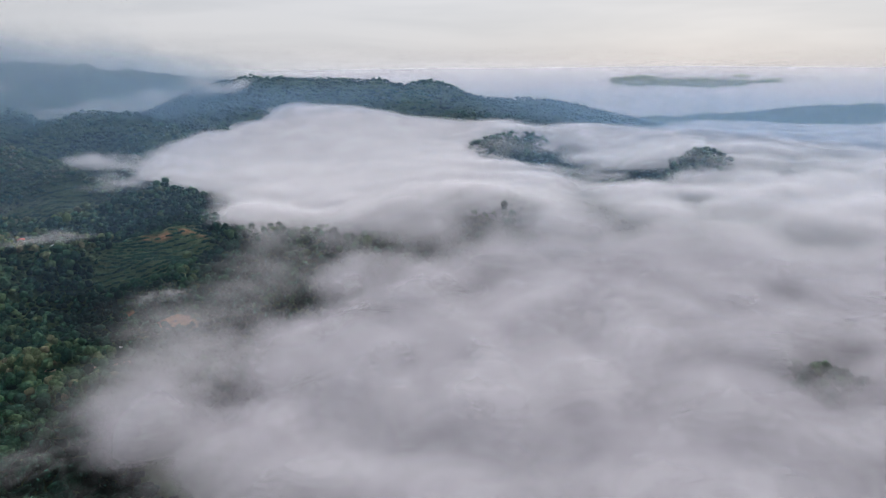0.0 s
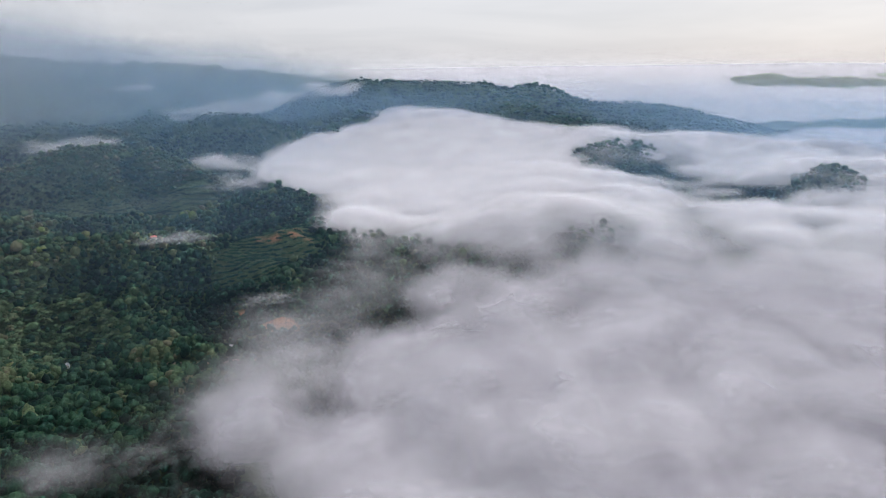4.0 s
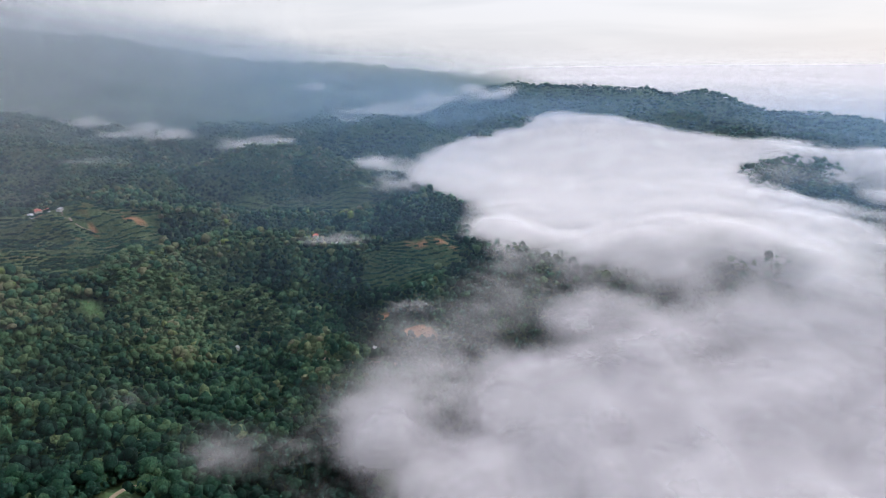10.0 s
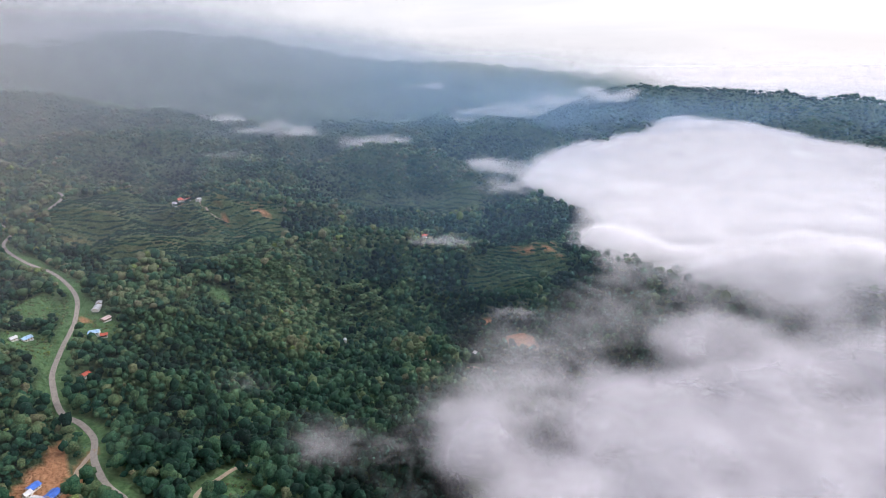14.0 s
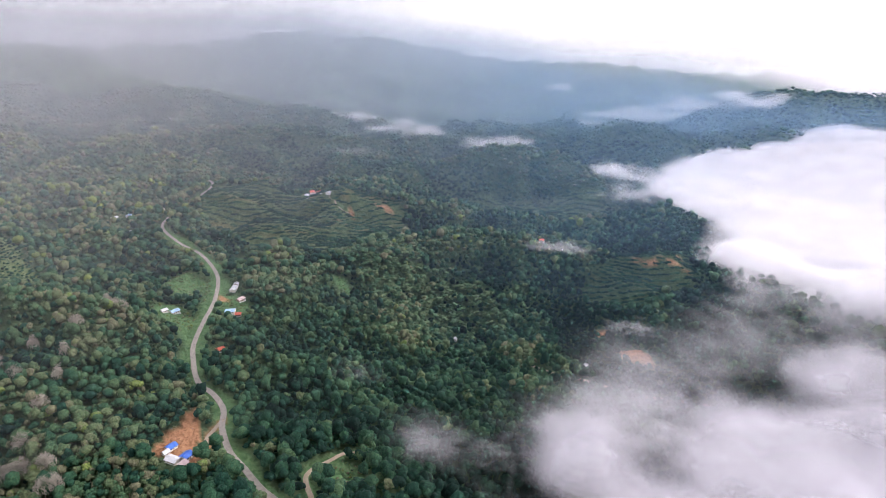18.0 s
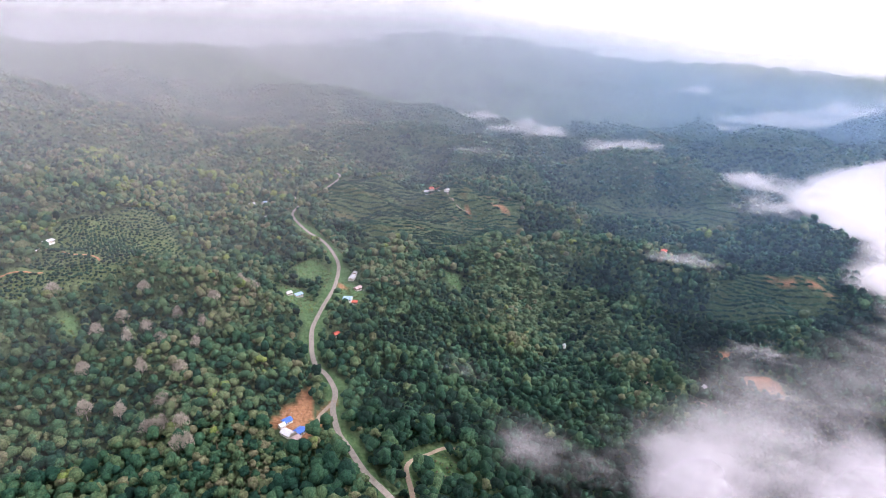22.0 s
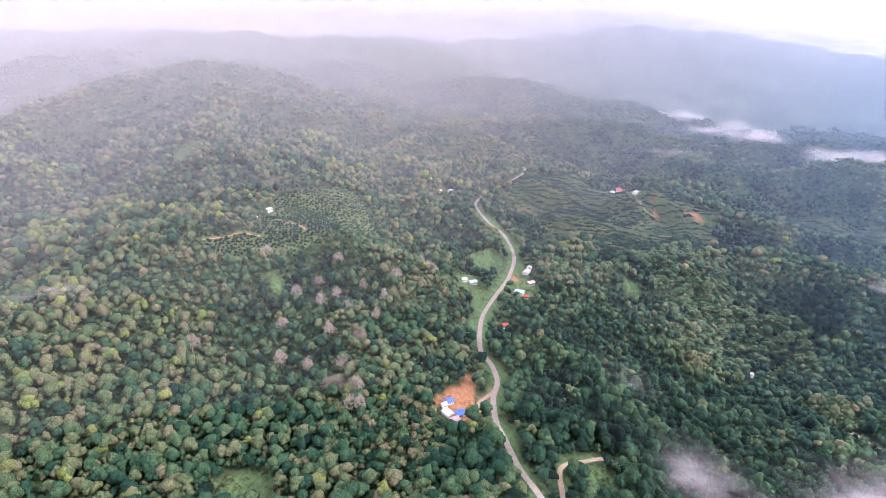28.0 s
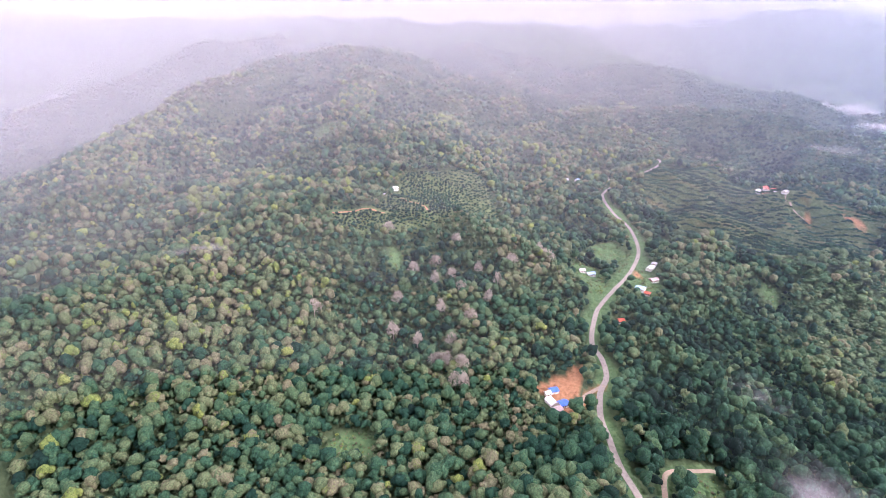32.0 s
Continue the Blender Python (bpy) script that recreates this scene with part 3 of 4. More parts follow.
# how solid the fog is: 1 closed, 0 wisps, below that none
BODY_MARKS = np.array([polar(*p) for p in (
    (0, 300, 0.9), (-20, 300, 1.0), (-42, 300, 1.0), (18, 400, 0.85), (-15, 600, 0.85), (-35, 600, 0.9), (-35.7, 471, -0.1), (-33, 471, 0.8), (-38.5, 471, 0.8), (-42, 900, 0.9), (-20, 900, 0.7), (2, 700, 0.55), (10, 1100, 1.0), (10, 1400, 1.2), (18, 1300, 1.2), (0, 1300, 1.0), (14, 1800, 1.3), (5, 1700, 1.3), (-5, 1620, 1.1), (-12, 1620, 1.1), (-8, 1690, 1.1), (-15, 1700, 1.0), (-30, 1500, 0.6), (-9, 1400, 0.15), (-13, 1290, 0.1), (-17, 1190, 0.2), (-8, 1280, 0.9), (-18, 1320, 0.8), (-25, 1090, 0.5), (-29, 1120, 0.8), (-20, 1060, 0.8))]
    + [polar(*p) for p in (
    (15, 640, 0.25), (20, 680, 0.0), (26, 640, 0.1), (22, 745, -0.15), (29, 575, 0.32), (8, 790, 0.3), (18, 800, 0.0), (13, 900, 0.45), (5, 920, 0.75), (0, 930, 0.7), (-4, 890, 0.6), (-8, 870, 0.45), (-14, 900, 0.6), (34, 580, 0.15), (34, 500, 0.5), (34, 430, 0.35), (22.5, 478, 0.1), (26, 430, 0.8), (28, 500, 0.7), (18, 540, 0.7), (10, 500, 0.9))]
    + [polar(*p) for p in ((37, 560, -1.1), (32, 650, -0.9), (26, 690, -0.3), (37.5, 430, -0.5), (38, 540, -0.3), (42, 520, -1.3), (41.5, 430, -0.5), (46, 450, 0.15), (49, 405, 0.2), (53, 390, -0.6), (34, 640, -0.7), (30, 690, -0.8), (25, 760, -0.9), (24, 900, -0.9), (20, 980, 0.6))]
    + [polar(*p) for p in (
    (60, 385, -2), (50, 520, -1.8), (38, 700, -1.8), (30, 850, -1.8), (28, 1020, -1.4), (26.5, 1150, -0.6), (30, 1300, -1.6), (27, 1420, 0.8), (29.5, 1430, 0.0), (25, 1600, 0.9), (28, 1600, -0.2), (23, 1730, 0.7), (33, 1650, -1.6), (21, 1950, -0.2), (65, 330, -2), (90, 500, -2), (60, 1000, -2), (60, 2000, -2), (100, 2000, -2), (30, 3000, -2), (24, 2300, -1.5))]
    + [polar(*p) for p in ((-10, 2200, 1.1), (-25, 2150, 0.9), (-40, 2200, 0.8), (-20, 3000, 1.2), (-40, 3000, 1.1), (-20, 3550, 1.2), (-30, 3550, 1.2), (0, 2800, 1.2), (10, 3400, 1.2), (0, 4500, 1.2), (-30, 4500, 1.2), (20, 4500, 0.5), (180, 400, -2), (-90, 400, 1))])
fog_top, fog_body = Relief(FOG_MARKS, 0.05), Relief(BODY_MARKS, 0.05)

faz, frr = np.radians(np.linspace(-50, 66, 110)), np.concatenate([np.geomspace(130, 850, 54), np.linspace(875, 2600, 66), np.geomspace(2700, 4880, 12)])
FA, FR = np.meshgrid(faz, frr)
fx, fy = (-FR * np.sin(FA)).ravel(), (FR * np.cos(FA)).ravel()
grow = np.clip(FR.ravel() / 700, 0.75, 1.15)
near_fog = np.clip((1000 - FR.ravel()) / 300, 0, 1)
ftop = fog_top(fx, fy) + 17 * (near_fog * fbm(fx, fy, 150, 4) + (1 - near_fog) * 0.4 * fbm(fx, fy, 330, 1)) * grow * np.clip(1 - (FR.ravel() - 1900) / 800, 0.15, 1)
ftop = ftop + 13 * np.clip((FR.ravel() - 600) / 350, 0, 1)
depth = ftop - land(fx, fy)
edge = np.clip((FA.ravel() - faz[0]) / 0.02, 0, 1) * np.clip((faz[-1] - FA.ravel()) / 0.05, 0, 1)
body = np.clip(fog_body(fx, fy), -2, 1.2)
calm = np.maximum(0.69 * np.clip((FR.ravel() - 950) / 250, 0, 1) * np.clip((np.degrees(FA.ravel()) + 6) / 8, 0, 1), np.clip((FR.ravel() - 1900) / 700, 0, 1))
# 0 near to 1 far: far fog is smoother, flatter and painted brighter
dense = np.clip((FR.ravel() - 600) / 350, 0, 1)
fog = tagged(new("fog"), "soft white morning fog lying in the valley", "fog", kind="structure")
LEVELS = 13
for k in range(LEVELS):
    off = 40 - 66 * k / (LEVELS - 1)
    lump = 5 * fbm(fx + 130 * k, fy - 90 * k, 90, 3) * near_fog
    full = np.clip(body, 0, 1) ** 2
    thick = body - max(off, 0) / 38 + full * (max(-off, 0) / 30 + np.clip(depth / 60, 0, 0.35)) + np.clip(depth / 45, -0.8, 0)
    thick = np.clip(thick, -3, 2.5) * edge - 3 * (1 - edge)
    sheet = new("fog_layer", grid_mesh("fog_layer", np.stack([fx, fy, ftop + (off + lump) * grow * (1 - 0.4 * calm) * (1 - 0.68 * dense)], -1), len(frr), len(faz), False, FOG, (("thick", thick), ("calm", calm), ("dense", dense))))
    sheet.parent = fog


def mist_patch(az, d, z, long, wide, high, turn=0.0, solid=0.6, puffs=120):
    """A small bank of mist: many soft puffs, thickest in the middle and thin at the rim."""
    rng = np.random.RandomState(int(az * 10 + d))
    cx, cy, _ = polar(az, d)
    bank = tagged(new("mist_bank"), "small white wisp of mist over the trees", "mist", group="mist banks")
    bank.location = (cx, cy, z)
    n, m = 3, 8
    rho, th = np.meshgrid(np.linspace(0.0, 1, n), np.linspace(0, 2 * np.pi, m, endpoint=False), indexing="ij")
    rho, th = rho.ravel(), th.ravel()
    c, s_ = math.cos(radians(az + turn)), math.sin(radians(az + turn))
    V, F, T = [], [], []
    i, j = np.arange(n - 1)[:, None] * m, np.arange(m)[None, :]
    quads = np.stack([i + j, i + (j + 1) % m, i + m + (j + 1) % m, i + m + j], -1).reshape(-1, 4)
    for k in range(puffs):
        u, v = rng.uniform(-1, 1), rng.randn() * 0.45
        h = (0.5 - 0.4 * u * u + 0.35 * math.sin(u * 5 + az)) * rng.uniform(-0.35, 0.75)
        px, py, pz = u * long / 2, v * wide / 2, h * high
        r = high * rng.uniform(0.35, 0.8) * (1 - 0.4 * abs(u))
        a = rng.rand() * 6.283
        tilt = rng.uniform(-0.7, 0.7)
        flat, tall = rho * np.cos(th) * r * rng.uniform(1.3, 2.4), rho * np.sin(th) * r * 0.42
        qx = flat * math.cos(a) - tall * math.sin(tilt) * math.sin(a) + px
        qy = flat * math.sin(a) + tall * math.sin(tilt) * math.cos(a) + py
        qz = tall * math.cos(tilt) + pz
        V.append(np.stack([qx * c - qy * s_, qx * s_ + qy * c, qz], -1))
        F.append(quads + k * n * m)
        T.append(0.10 * solid * (1 - rho ** 2) ** 2 * (1 - 0.6 * u * u))
    puff = new("mist_body", raw_mesh("mist_body", np.concatenate(V), np.concatenate(F), PUFF, (("thick", np.concatenate(T)),)))
    puff.parent = bank


# ---- haze between the hills ----
haze = tagged(new("haze"), "thin bluish haze hanging between the hills", "haze", kind="structure")
haz = np.radians(np.linspace(-60, 165, 110))
hz = np.array([-80.0, 0, 60, 110, 160, 200, 235, 270, 310, 350, 400, 470, 540, 600])
radii = [430, 560, 700, 840, 980, 1120, 1260, 1400, 1520, 1640, 1740, 1785, 1830, 2000, 2200, 2450, 2750, 3100, 3500, 4000, 4600]
HA, HZ = np.meshgrid(haz, hz)
bearing = np.degrees(HA)
left = np.clip((bearing - 50) / 45, 0, 1)
coast, isles = np.clip((bearing - 17) / 10, 0, 1), np.clip((-2 - bearing) / 6, 0, 1)
ceiling_of_haze = 235 + 60 * np.clip((bearing - 18) / 10, 0, 1) + 190 * np.clip((bearing - 32) / 28, 0, 1)
for k, R in enumerate(radii):
    wob = R * (1 + 0.012 * np.sin(HA * 5 + k * 1.7))
    hx, hy = -wob * np.sin(HA), wob * np.cos(HA)
    gap = R - (radii[k - 1] if k else 250)
    shore = np.maximum(coast, isles if R < 1700 else 0)
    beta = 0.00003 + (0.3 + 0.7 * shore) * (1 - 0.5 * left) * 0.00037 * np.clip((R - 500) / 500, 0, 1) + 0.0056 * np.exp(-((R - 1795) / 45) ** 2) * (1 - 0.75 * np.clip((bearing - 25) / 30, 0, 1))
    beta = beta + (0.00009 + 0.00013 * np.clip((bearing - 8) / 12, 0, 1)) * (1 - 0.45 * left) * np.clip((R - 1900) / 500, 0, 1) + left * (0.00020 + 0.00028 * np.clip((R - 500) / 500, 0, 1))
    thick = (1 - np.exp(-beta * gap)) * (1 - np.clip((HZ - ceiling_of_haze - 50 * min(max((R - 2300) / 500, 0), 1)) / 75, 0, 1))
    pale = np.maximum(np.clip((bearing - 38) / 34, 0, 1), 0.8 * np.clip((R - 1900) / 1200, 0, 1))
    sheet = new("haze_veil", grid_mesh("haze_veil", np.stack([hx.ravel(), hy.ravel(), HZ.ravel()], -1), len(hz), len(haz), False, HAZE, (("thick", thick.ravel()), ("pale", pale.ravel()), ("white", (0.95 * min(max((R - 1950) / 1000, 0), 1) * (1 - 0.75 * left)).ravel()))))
    sheet.parent = haze


# ---- roads ----
def ribbon(name, line, width, material, label, lift=0.35):
    V, F = [], []
    for i, p in enumerate(line):
        p = Vector(p)
        d = Vector(line[min(i + 1, len(line) - 1)]) - Vector(line[max(i - 1, 0)])
        side = Vector((-d.y, d.x, 0)).normalized() * width / 2
        z = float(land([p.x], [p.y])[0]) + lift
        for q, drop in ((p - side * 1.15, -0.8), (p - side, 0), (p + side, 0), (p + side * 1.15, -0.8)):
            V.append((q.x, q.y, z + drop))
    for i in range(len(line) - 1):
        for k in range(3):
            F.append((4 * i + k, 4 * i + k + 1, 4 * i + k + 5, 4 * i + k + 4))
    return tagged(new(name, raw_mesh(name, V, F, material, smooth=False)), label, "road", kind="structure")


def gravel(name, low, high):
    a = Mat(name)
    return a.surface(a.ramp(a.noise(0.35, 6, 0.7), (0.3, low), (0.7, high)), 0.92, a.noise(3.0, 4), 0.5, 0.05, spec=0.15)


CONCRETE_ROAD = gravel("worn_pale_road", (0.21, 0.185, 0.165), (0.34, 0.305, 0.275))
DIRT_ROAD = gravel("pale_dirt", (0.24, 0.185, 0.14), (0.36, 0.29, 0.225))
ribbon("road", ROAD_LINE, 4.6, CONCRETE_ROAD, "narrow pale paved country road winding through the hills")
ribbon("road_track", TRACK_LINE, 3.6, DIRT_ROAD, "pale dirt side track between trees")
ribbon("road_valley", VALLEY_LINE, 4.5, DIRT_ROAD, "pale dirt road half under fog")
ribbon("road_lane", LANE_LINE, 3.4, DIRT_ROAD, "pale dirt lane to the yard")
ORCHARD_LANE = smoothed([(-657, -133, 0), (-652, -123, 0), (-672, -97, 0), (-687, -79, 0), (-681, -63, 0), (-686, -52, 0)])
ORCHARD_PATH = smoothed([(-735, -35, 0), (-726, -25, 0), (-721, -10, 0), (-715, -3, 0), (-702, 0, 0)])
RED_LANE = smoothed([(-1000, 612, 0), (-959, 595, 0), (-915, 582, 0), (-898, 602, 0)])
RED_DIRT = gravel("orange_clay", (0.26, 0.13, 0.07), (0.42, 0.24, 0.14))
ribbon("road_orchard", ORCHARD_LANE, 3.2, RED_DIRT, "orange clay lane cut along the orchard ridge")
ribbon("road_path", ORCHARD_PATH, 2.4, RED_DIRT, "orange clay path between orchard rows")
ribbon("road_farm", RED_LANE, 2.6, DIRT_ROAD, "pale farm lane below red roofs")


# ---- helpers for things ----
def part(name, bm, material, parent, label=""):
    """One mesh object under a thing or a part."""
    me = bpy.data.meshes.new(name)
    bm.to_mesh(me)
    bm.free()
    me.materials.append(material)
    ob = new(name, me)
    ob.parent = parent
    if label:
        tagged(ob, label)
    return ob


def box(bm, x0, x1, y0, y1, z0, z1):
    v = [bm.verts.new((x, y, z)) for z in (z0, z1) for x, y in ((x0, y0), (x1, y0), (x1, y1), (x0, y1))]
    for f in ((3, 2, 1, 0), (4, 5, 6, 7), (0, 1, 5, 4), (1, 2, 6, 5), (2, 3, 7, 6), (3, 0, 4, 7)):
        bm.faces.new([v[k] for k in f])


def tube(bm, a, b, ra, rb, sides=5):
    a, b = Vector(a), Vector(b)
    side = (b - a).orthogonal().normalized()
    up = (b - a).normalized().cross(side)
    rings = []
    for p, r in ((a, ra), (b, rb)):
        rings.append([bm.verts.new(p + (side * math.cos(k * 6.2832 / sides) + up * math.sin(k * 6.2832 / sides)) * r) for k in range(sides)])
    for k in range(sides):
        bm.faces.new((rings[0][k], rings[0][(k + 1) % sides], rings[1][(k + 1) % sides], rings[1][k]))
    bm.faces.new(rings[1])


def ground_at(x, y):
    return float(land([x], [y])[0])


def roof_pair(bm, w, l, h, rise, eave=0.7, thick=0.14):
    """Two slopes that meet at a ridge along y, with overhanging eaves."""
    for s in (-1, 1):
        x0, x1 = 0.0, s * (w / 2 + eave)
        z0, z1 = h + rise, h - rise * eave / (w / 2)
        y0, y1 = -l / 2 - eave, l / 2 + eave
        v = [bm.verts.new(p) for p in ((x0, y0, z0), (x1, y0, z1), (x1, y1, z1), (x0, y1, z0), (x0, y0, z0 - thick), (x1, y0, z1 - thick), (x1, y1, z1 - thick), (x0, y1, z0 - thick))]
        for f in ((0, 1, 2, 3), (7, 6, 5, 4), (0, 4, 5, 1), (1, 5, 6, 2), (2, 6, 7, 3)):
            bm.faces.new([v[k] for k in f])


def house(x, y, turn, w, l, h, roof, wall, label, rise=1.3, lift=0.0, group=""):
    """A small gabled house: plinth, walls with gables, roof with ridge cap, door, windows."""
    home = tagged(new("house"), label, "house", group)
    home.matrix_world = pose(x, y, ground_at(x, y) + lift, 0, 0, turn)
    bm = bmesh.new()
    box(bm, -w / 2 - 0.3, w / 2 + 0.3, -l / 2 - 0.3, l / 2 + 0.3, -1.6, 0.25)
    part("plinth", bm, FRAME_WHITE, home)
    bm = bmesh.new()
    box(bm, -w / 2, w / 2, -l / 2, l / 2, 0.25, h)
    for s in (-1, 1):
        g = [bm.verts.new(p) for p in ((-w / 2, s * l / 2, h), (w / 2, s * l / 2, h), (0, s * l / 2, h + rise * 0.92), (-w / 2, s * (l / 2 - 0.2), h), (w / 2, s * (l / 2 - 0.2), h), (0, s * (l / 2 - 0.2), h + rise * 0.92))]
        for f in ((0, 1, 2), (5, 4, 3), (0, 2, 5, 3), (1, 4, 5, 2)):
            bm.faces.new([g[k] for k in f])
    part("wall", bm, wall, home)
    bm = bmesh.new()
    roof_pair(bm, w, l, h, rise)
    top = part("roof", bm, roof, home)
    bm = bmesh.new()
    box(bm, -0.22, 0.22, -l / 2 - 0.72, l / 2 + 0.72, h + rise - 0.03, h + rise + 0.07)
    part("ridge_cap", bm, roof, top)
    bm = bmesh.new()
    box(bm, w / 2 - 0.02, w / 2 + 0.05, -0.5, 0.5, 0.25, 2.3)
    part("door", bm, DOOR_WOOD, home)
    for wx, wy in ((w / 2, -l * 0.3), (w / 2, l * 0.3), (-w / 2, -l * 0.25), (-w / 2, l * 0.25)):
        s = 1 if wx > 0 else -1
        bm = bmesh.new()
        x0, x1 = sorted((wx - s * 0.02, wx + s * 0.06))
        for y0, y1, z0, z1 in ((-0.7, -0.6, 1.0, 2.2), (0.6, 0.7, 1.0, 2.2), (-0.7, 0.7, 0.9, 1.0), (-0.7, 0.7, 2.2, 2.3)):
            box(bm, x0, x1, wy + y0, wy + y1, z0, z1)
        win = part("window", bm, FRAME_WHITE, home)
        bm = bmesh.new()
        x0, x1 = sorted((wx - s * 0.02, wx + s * 0.03))
        box(bm, x0, x1, wy - 0.6, wy + 0.6, 1.0, 2.2)
        part("pane", bm, PANE, win)
    return home


# ---- the farmyard by the road ----
house(-412.5, 115, 20, 5.8, 6.8, 2.7, BLUE_ROOF, CREAM_WALL, "small farmhouse with a bright blue sheet roof")
house(-408.5, 109.8, 20, 3.9, 4.3, 2.4, WHITE_ROOF, CREAM_WALL, "little white-roofed shed beside the blue-roofed farmhouse")
house(-393.5, 120, 25, 6.8, 7.2, 2.9, BLUE_ROOF, CREAM_WALL, "farmhouse with a wide bright blue sheet roof")
house(-396, 110.8, 115, 6.2, 9.5, 2.7, WHITE_ROOF, CREAM_WALL, "long low barn with a white sheet roof")
house(-386, 114.5, 25, 5.2, 5.6, 2.6, PINK_ROOF, CREAM_WALL, "store with a faded pale roof in the yard")

# ---- houses along the road ----
house(-651, 188, 10, 5.5, 6.0, 2.8, WHITE_ROOF, CREAM_WALL, "small white-roofed house in a grassy clearing")
house(-648, 198, 15, 7.0, 9.0, 3.0, PALE_BLUE_ROOF, CREAM_WALL, "house with a pale blue roof in a clearing")
house(-625, 252, -35, 8.5, 10.0, 3.0, PALE_BLUE_ROOF, CREAM_WALL, "roadside house with a pale blue sheet roof")
house(-617, 258, -35, 5.0, 6.0, 2.7, RED_ROOF, WOOD_WALL, "red-roofed lean-to against the roadside house")
house(-679, 280, 50, 6.5, 14.0, 3.0, WHITE_ROOF, CREAM_WALL, "long white-roofed house above the road")
house(-690, 288, 60, 5.5, 7.0, 2.8, WHITE_ROOF, WOOD_WALL, "white-roofed shed behind the long house")
house(-649, 275, 20, 6.5, 9.0, 3.0, PINK_ROOF, WOOD_WALL, "board house with a faded pinkish roof")
house(-833, 324, 30, 6.5, 8.0, 2.8, WHITE_ROOF, CREAM_WALL, "white-roofed hut on the grassy verge")
house(-547, 208, 10, 6.0, 6.0, 2.8, RED_ROOF, WOOD_WALL, "hut with a bright red roof among trees")
for hx, hy, turn, w, l, roof, label in (
        (-1111, 299, 10, 8, 13, PINK_ROOF, "village house with a faded pink roof"), (-1118, 313, -15, 8, 11, PINK_ROOF, "village house with a weathered rosy roof"),
        (-1036, 237, 30, 7, 9, WHITE_ROOF, "white-roofed village house on the slope"), (-1065, 265, 60, 7, 9, PALE_BLUE_ROOF, "village house with a greyish blue roof"),
        (-1003, 253, 15, 6, 9, WHITE_ROOF, "white-roofed village hut below the road"), (-1081, 323, 40, 7, 8, PINK_ROOF, "roadside village house with a dull roof")):
    house(hx, hy, turn, w, l, 3.2, roof, CREAM_WALL, label, lift=1.5, group="village houses")

# ---- farmsteads ----
house(-1035, 586, 60, 8, 18, 3.2, WHITE_ROOF, CREAM_WALL, "long white-roofed farm building on bare soil", lift=1.5)
house(-1042, 603, 65, 9, 20, 3.4, RED_ROOF, CREAM_WALL, "long farm building with a red sheet roof", lift=2.0)
house(-1041, 616, 20, 7, 10, 3.2, RED_ROOF, CREAM_WALL, "farmhouse with a red sheet roof", lift=1.5)
house(-975, 600, 30, 7, 9, 3.0, WHITE_ROOF, CREAM_WALL, "white-roofed hut on the farm lane", lift=1.0)
house(-1235, 567, 70, 9, 20, 3.2, RED_ROOF, CREAM_WALL, "long red-roofed house on the hillside", lift=2.0)
house(-784, -49, 40, 7.5, 9, 3.0, WHITE_ROOF, CREAM_WALL, "white-roofed house at the top of the orchard", lift=0.8)
house(-750, -62, 70, 6.5, 12, 2.8, WHITE_ROOF, WOOD_WALL, "low white-roofed shed at the orchard's edge", lift=0.8)
house(-537, 528, 35, 4.2, 5.4, 2.7, WHITE_ROOF, CREAM_WALL, "lone white-roofed hut deep in the forest", lift=3.0)
house(-351, 575, 60, 6, 12, 3.0, WHITE_ROOF, CREAM_WALL, "white-roofed house beside the foggy valley road", lift=2.0)
house(-592, 780, 30, 8, 9, 3.2, RED_ROOF, CREAM_WALL, "small red-roofed house on the misty ridge", lift=2.0)
house(-560, 795, 0, 5, 5, 2.6, WHITE_ROOF, CREAM_WALL, "tiny pale hut on the misty ridge", lift=1.5)


# ---- small banks of mist ----
for maz, md, mz, long, wide, high, solid in (
        (56.2, 2044, 150, 150, 90, 42, 2.0), (51.5, 1780, 152, 210, 90, 46, 1.7), (49.5, 1745, 165, 120, 70, 40, 1.5), (43.0, 1620, 152, 160, 80, 40, 1.5), (40.5, 1600, 160, 90, 60, 30, 1.2), (38.5, 2900, 178, 240, 60, 28, 2.0), (36.8, 2900, 186, 90, 60, 40, 2.4),
        (31.5, 2200, 178, 290, 120, 50, 2.0), (28.6, 2151, 180, 270, 120, 55, 2.4), (26.3, 2350, 195, 150, 80, 60, 2.4), (21.5, 2050, 182, 270, 120, 60, 2.5), (19.3, 1980, 186, 150, 80, 50, 2.2), (34.5, 1900, 180, 140, 60, 26, 1.3)):
    mx, my, _ = polar(maz, md)
    mist_patch(maz, md, max(mz, ground_at(mx, my) + 12), long, wide, high, 0, solid)
for maz, md, mz, long, wide, high, solid in (
        (30.3, 1480, 108, 160, 110, 50, 1.5), (29.0, 1400, 80, 180, 120, 40, 1.5), (31.6, 1450, 120, 80, 60, 32, 1.5), (36.0, 890, 104, 80, 40, 18, 0.9), (34.0, 900, 98, 75, 35, 14, 0.6), (57.5, 2250, 135, 340, 120, 32, 1.8), (56, 1505, 147, 130, 60, 26, 0.4),
        (57.0, 524, 84, 80, 40, 14, 0.4), (122.8, 1875, 225, 60, 40, 20, 0.6), (112.5, 575, 184, 70, 24, 9, 0.8), (38.5, 425, 70, 70, 50, 22, 0.3), (27.3, 720, 60, 75, 40, 16, 0.8)):
    mx, my, _ = polar(maz, md)
    mist_patch(maz, md, max(mz, ground_at(mx, my) + 10), long, wide, high, 0, solid)

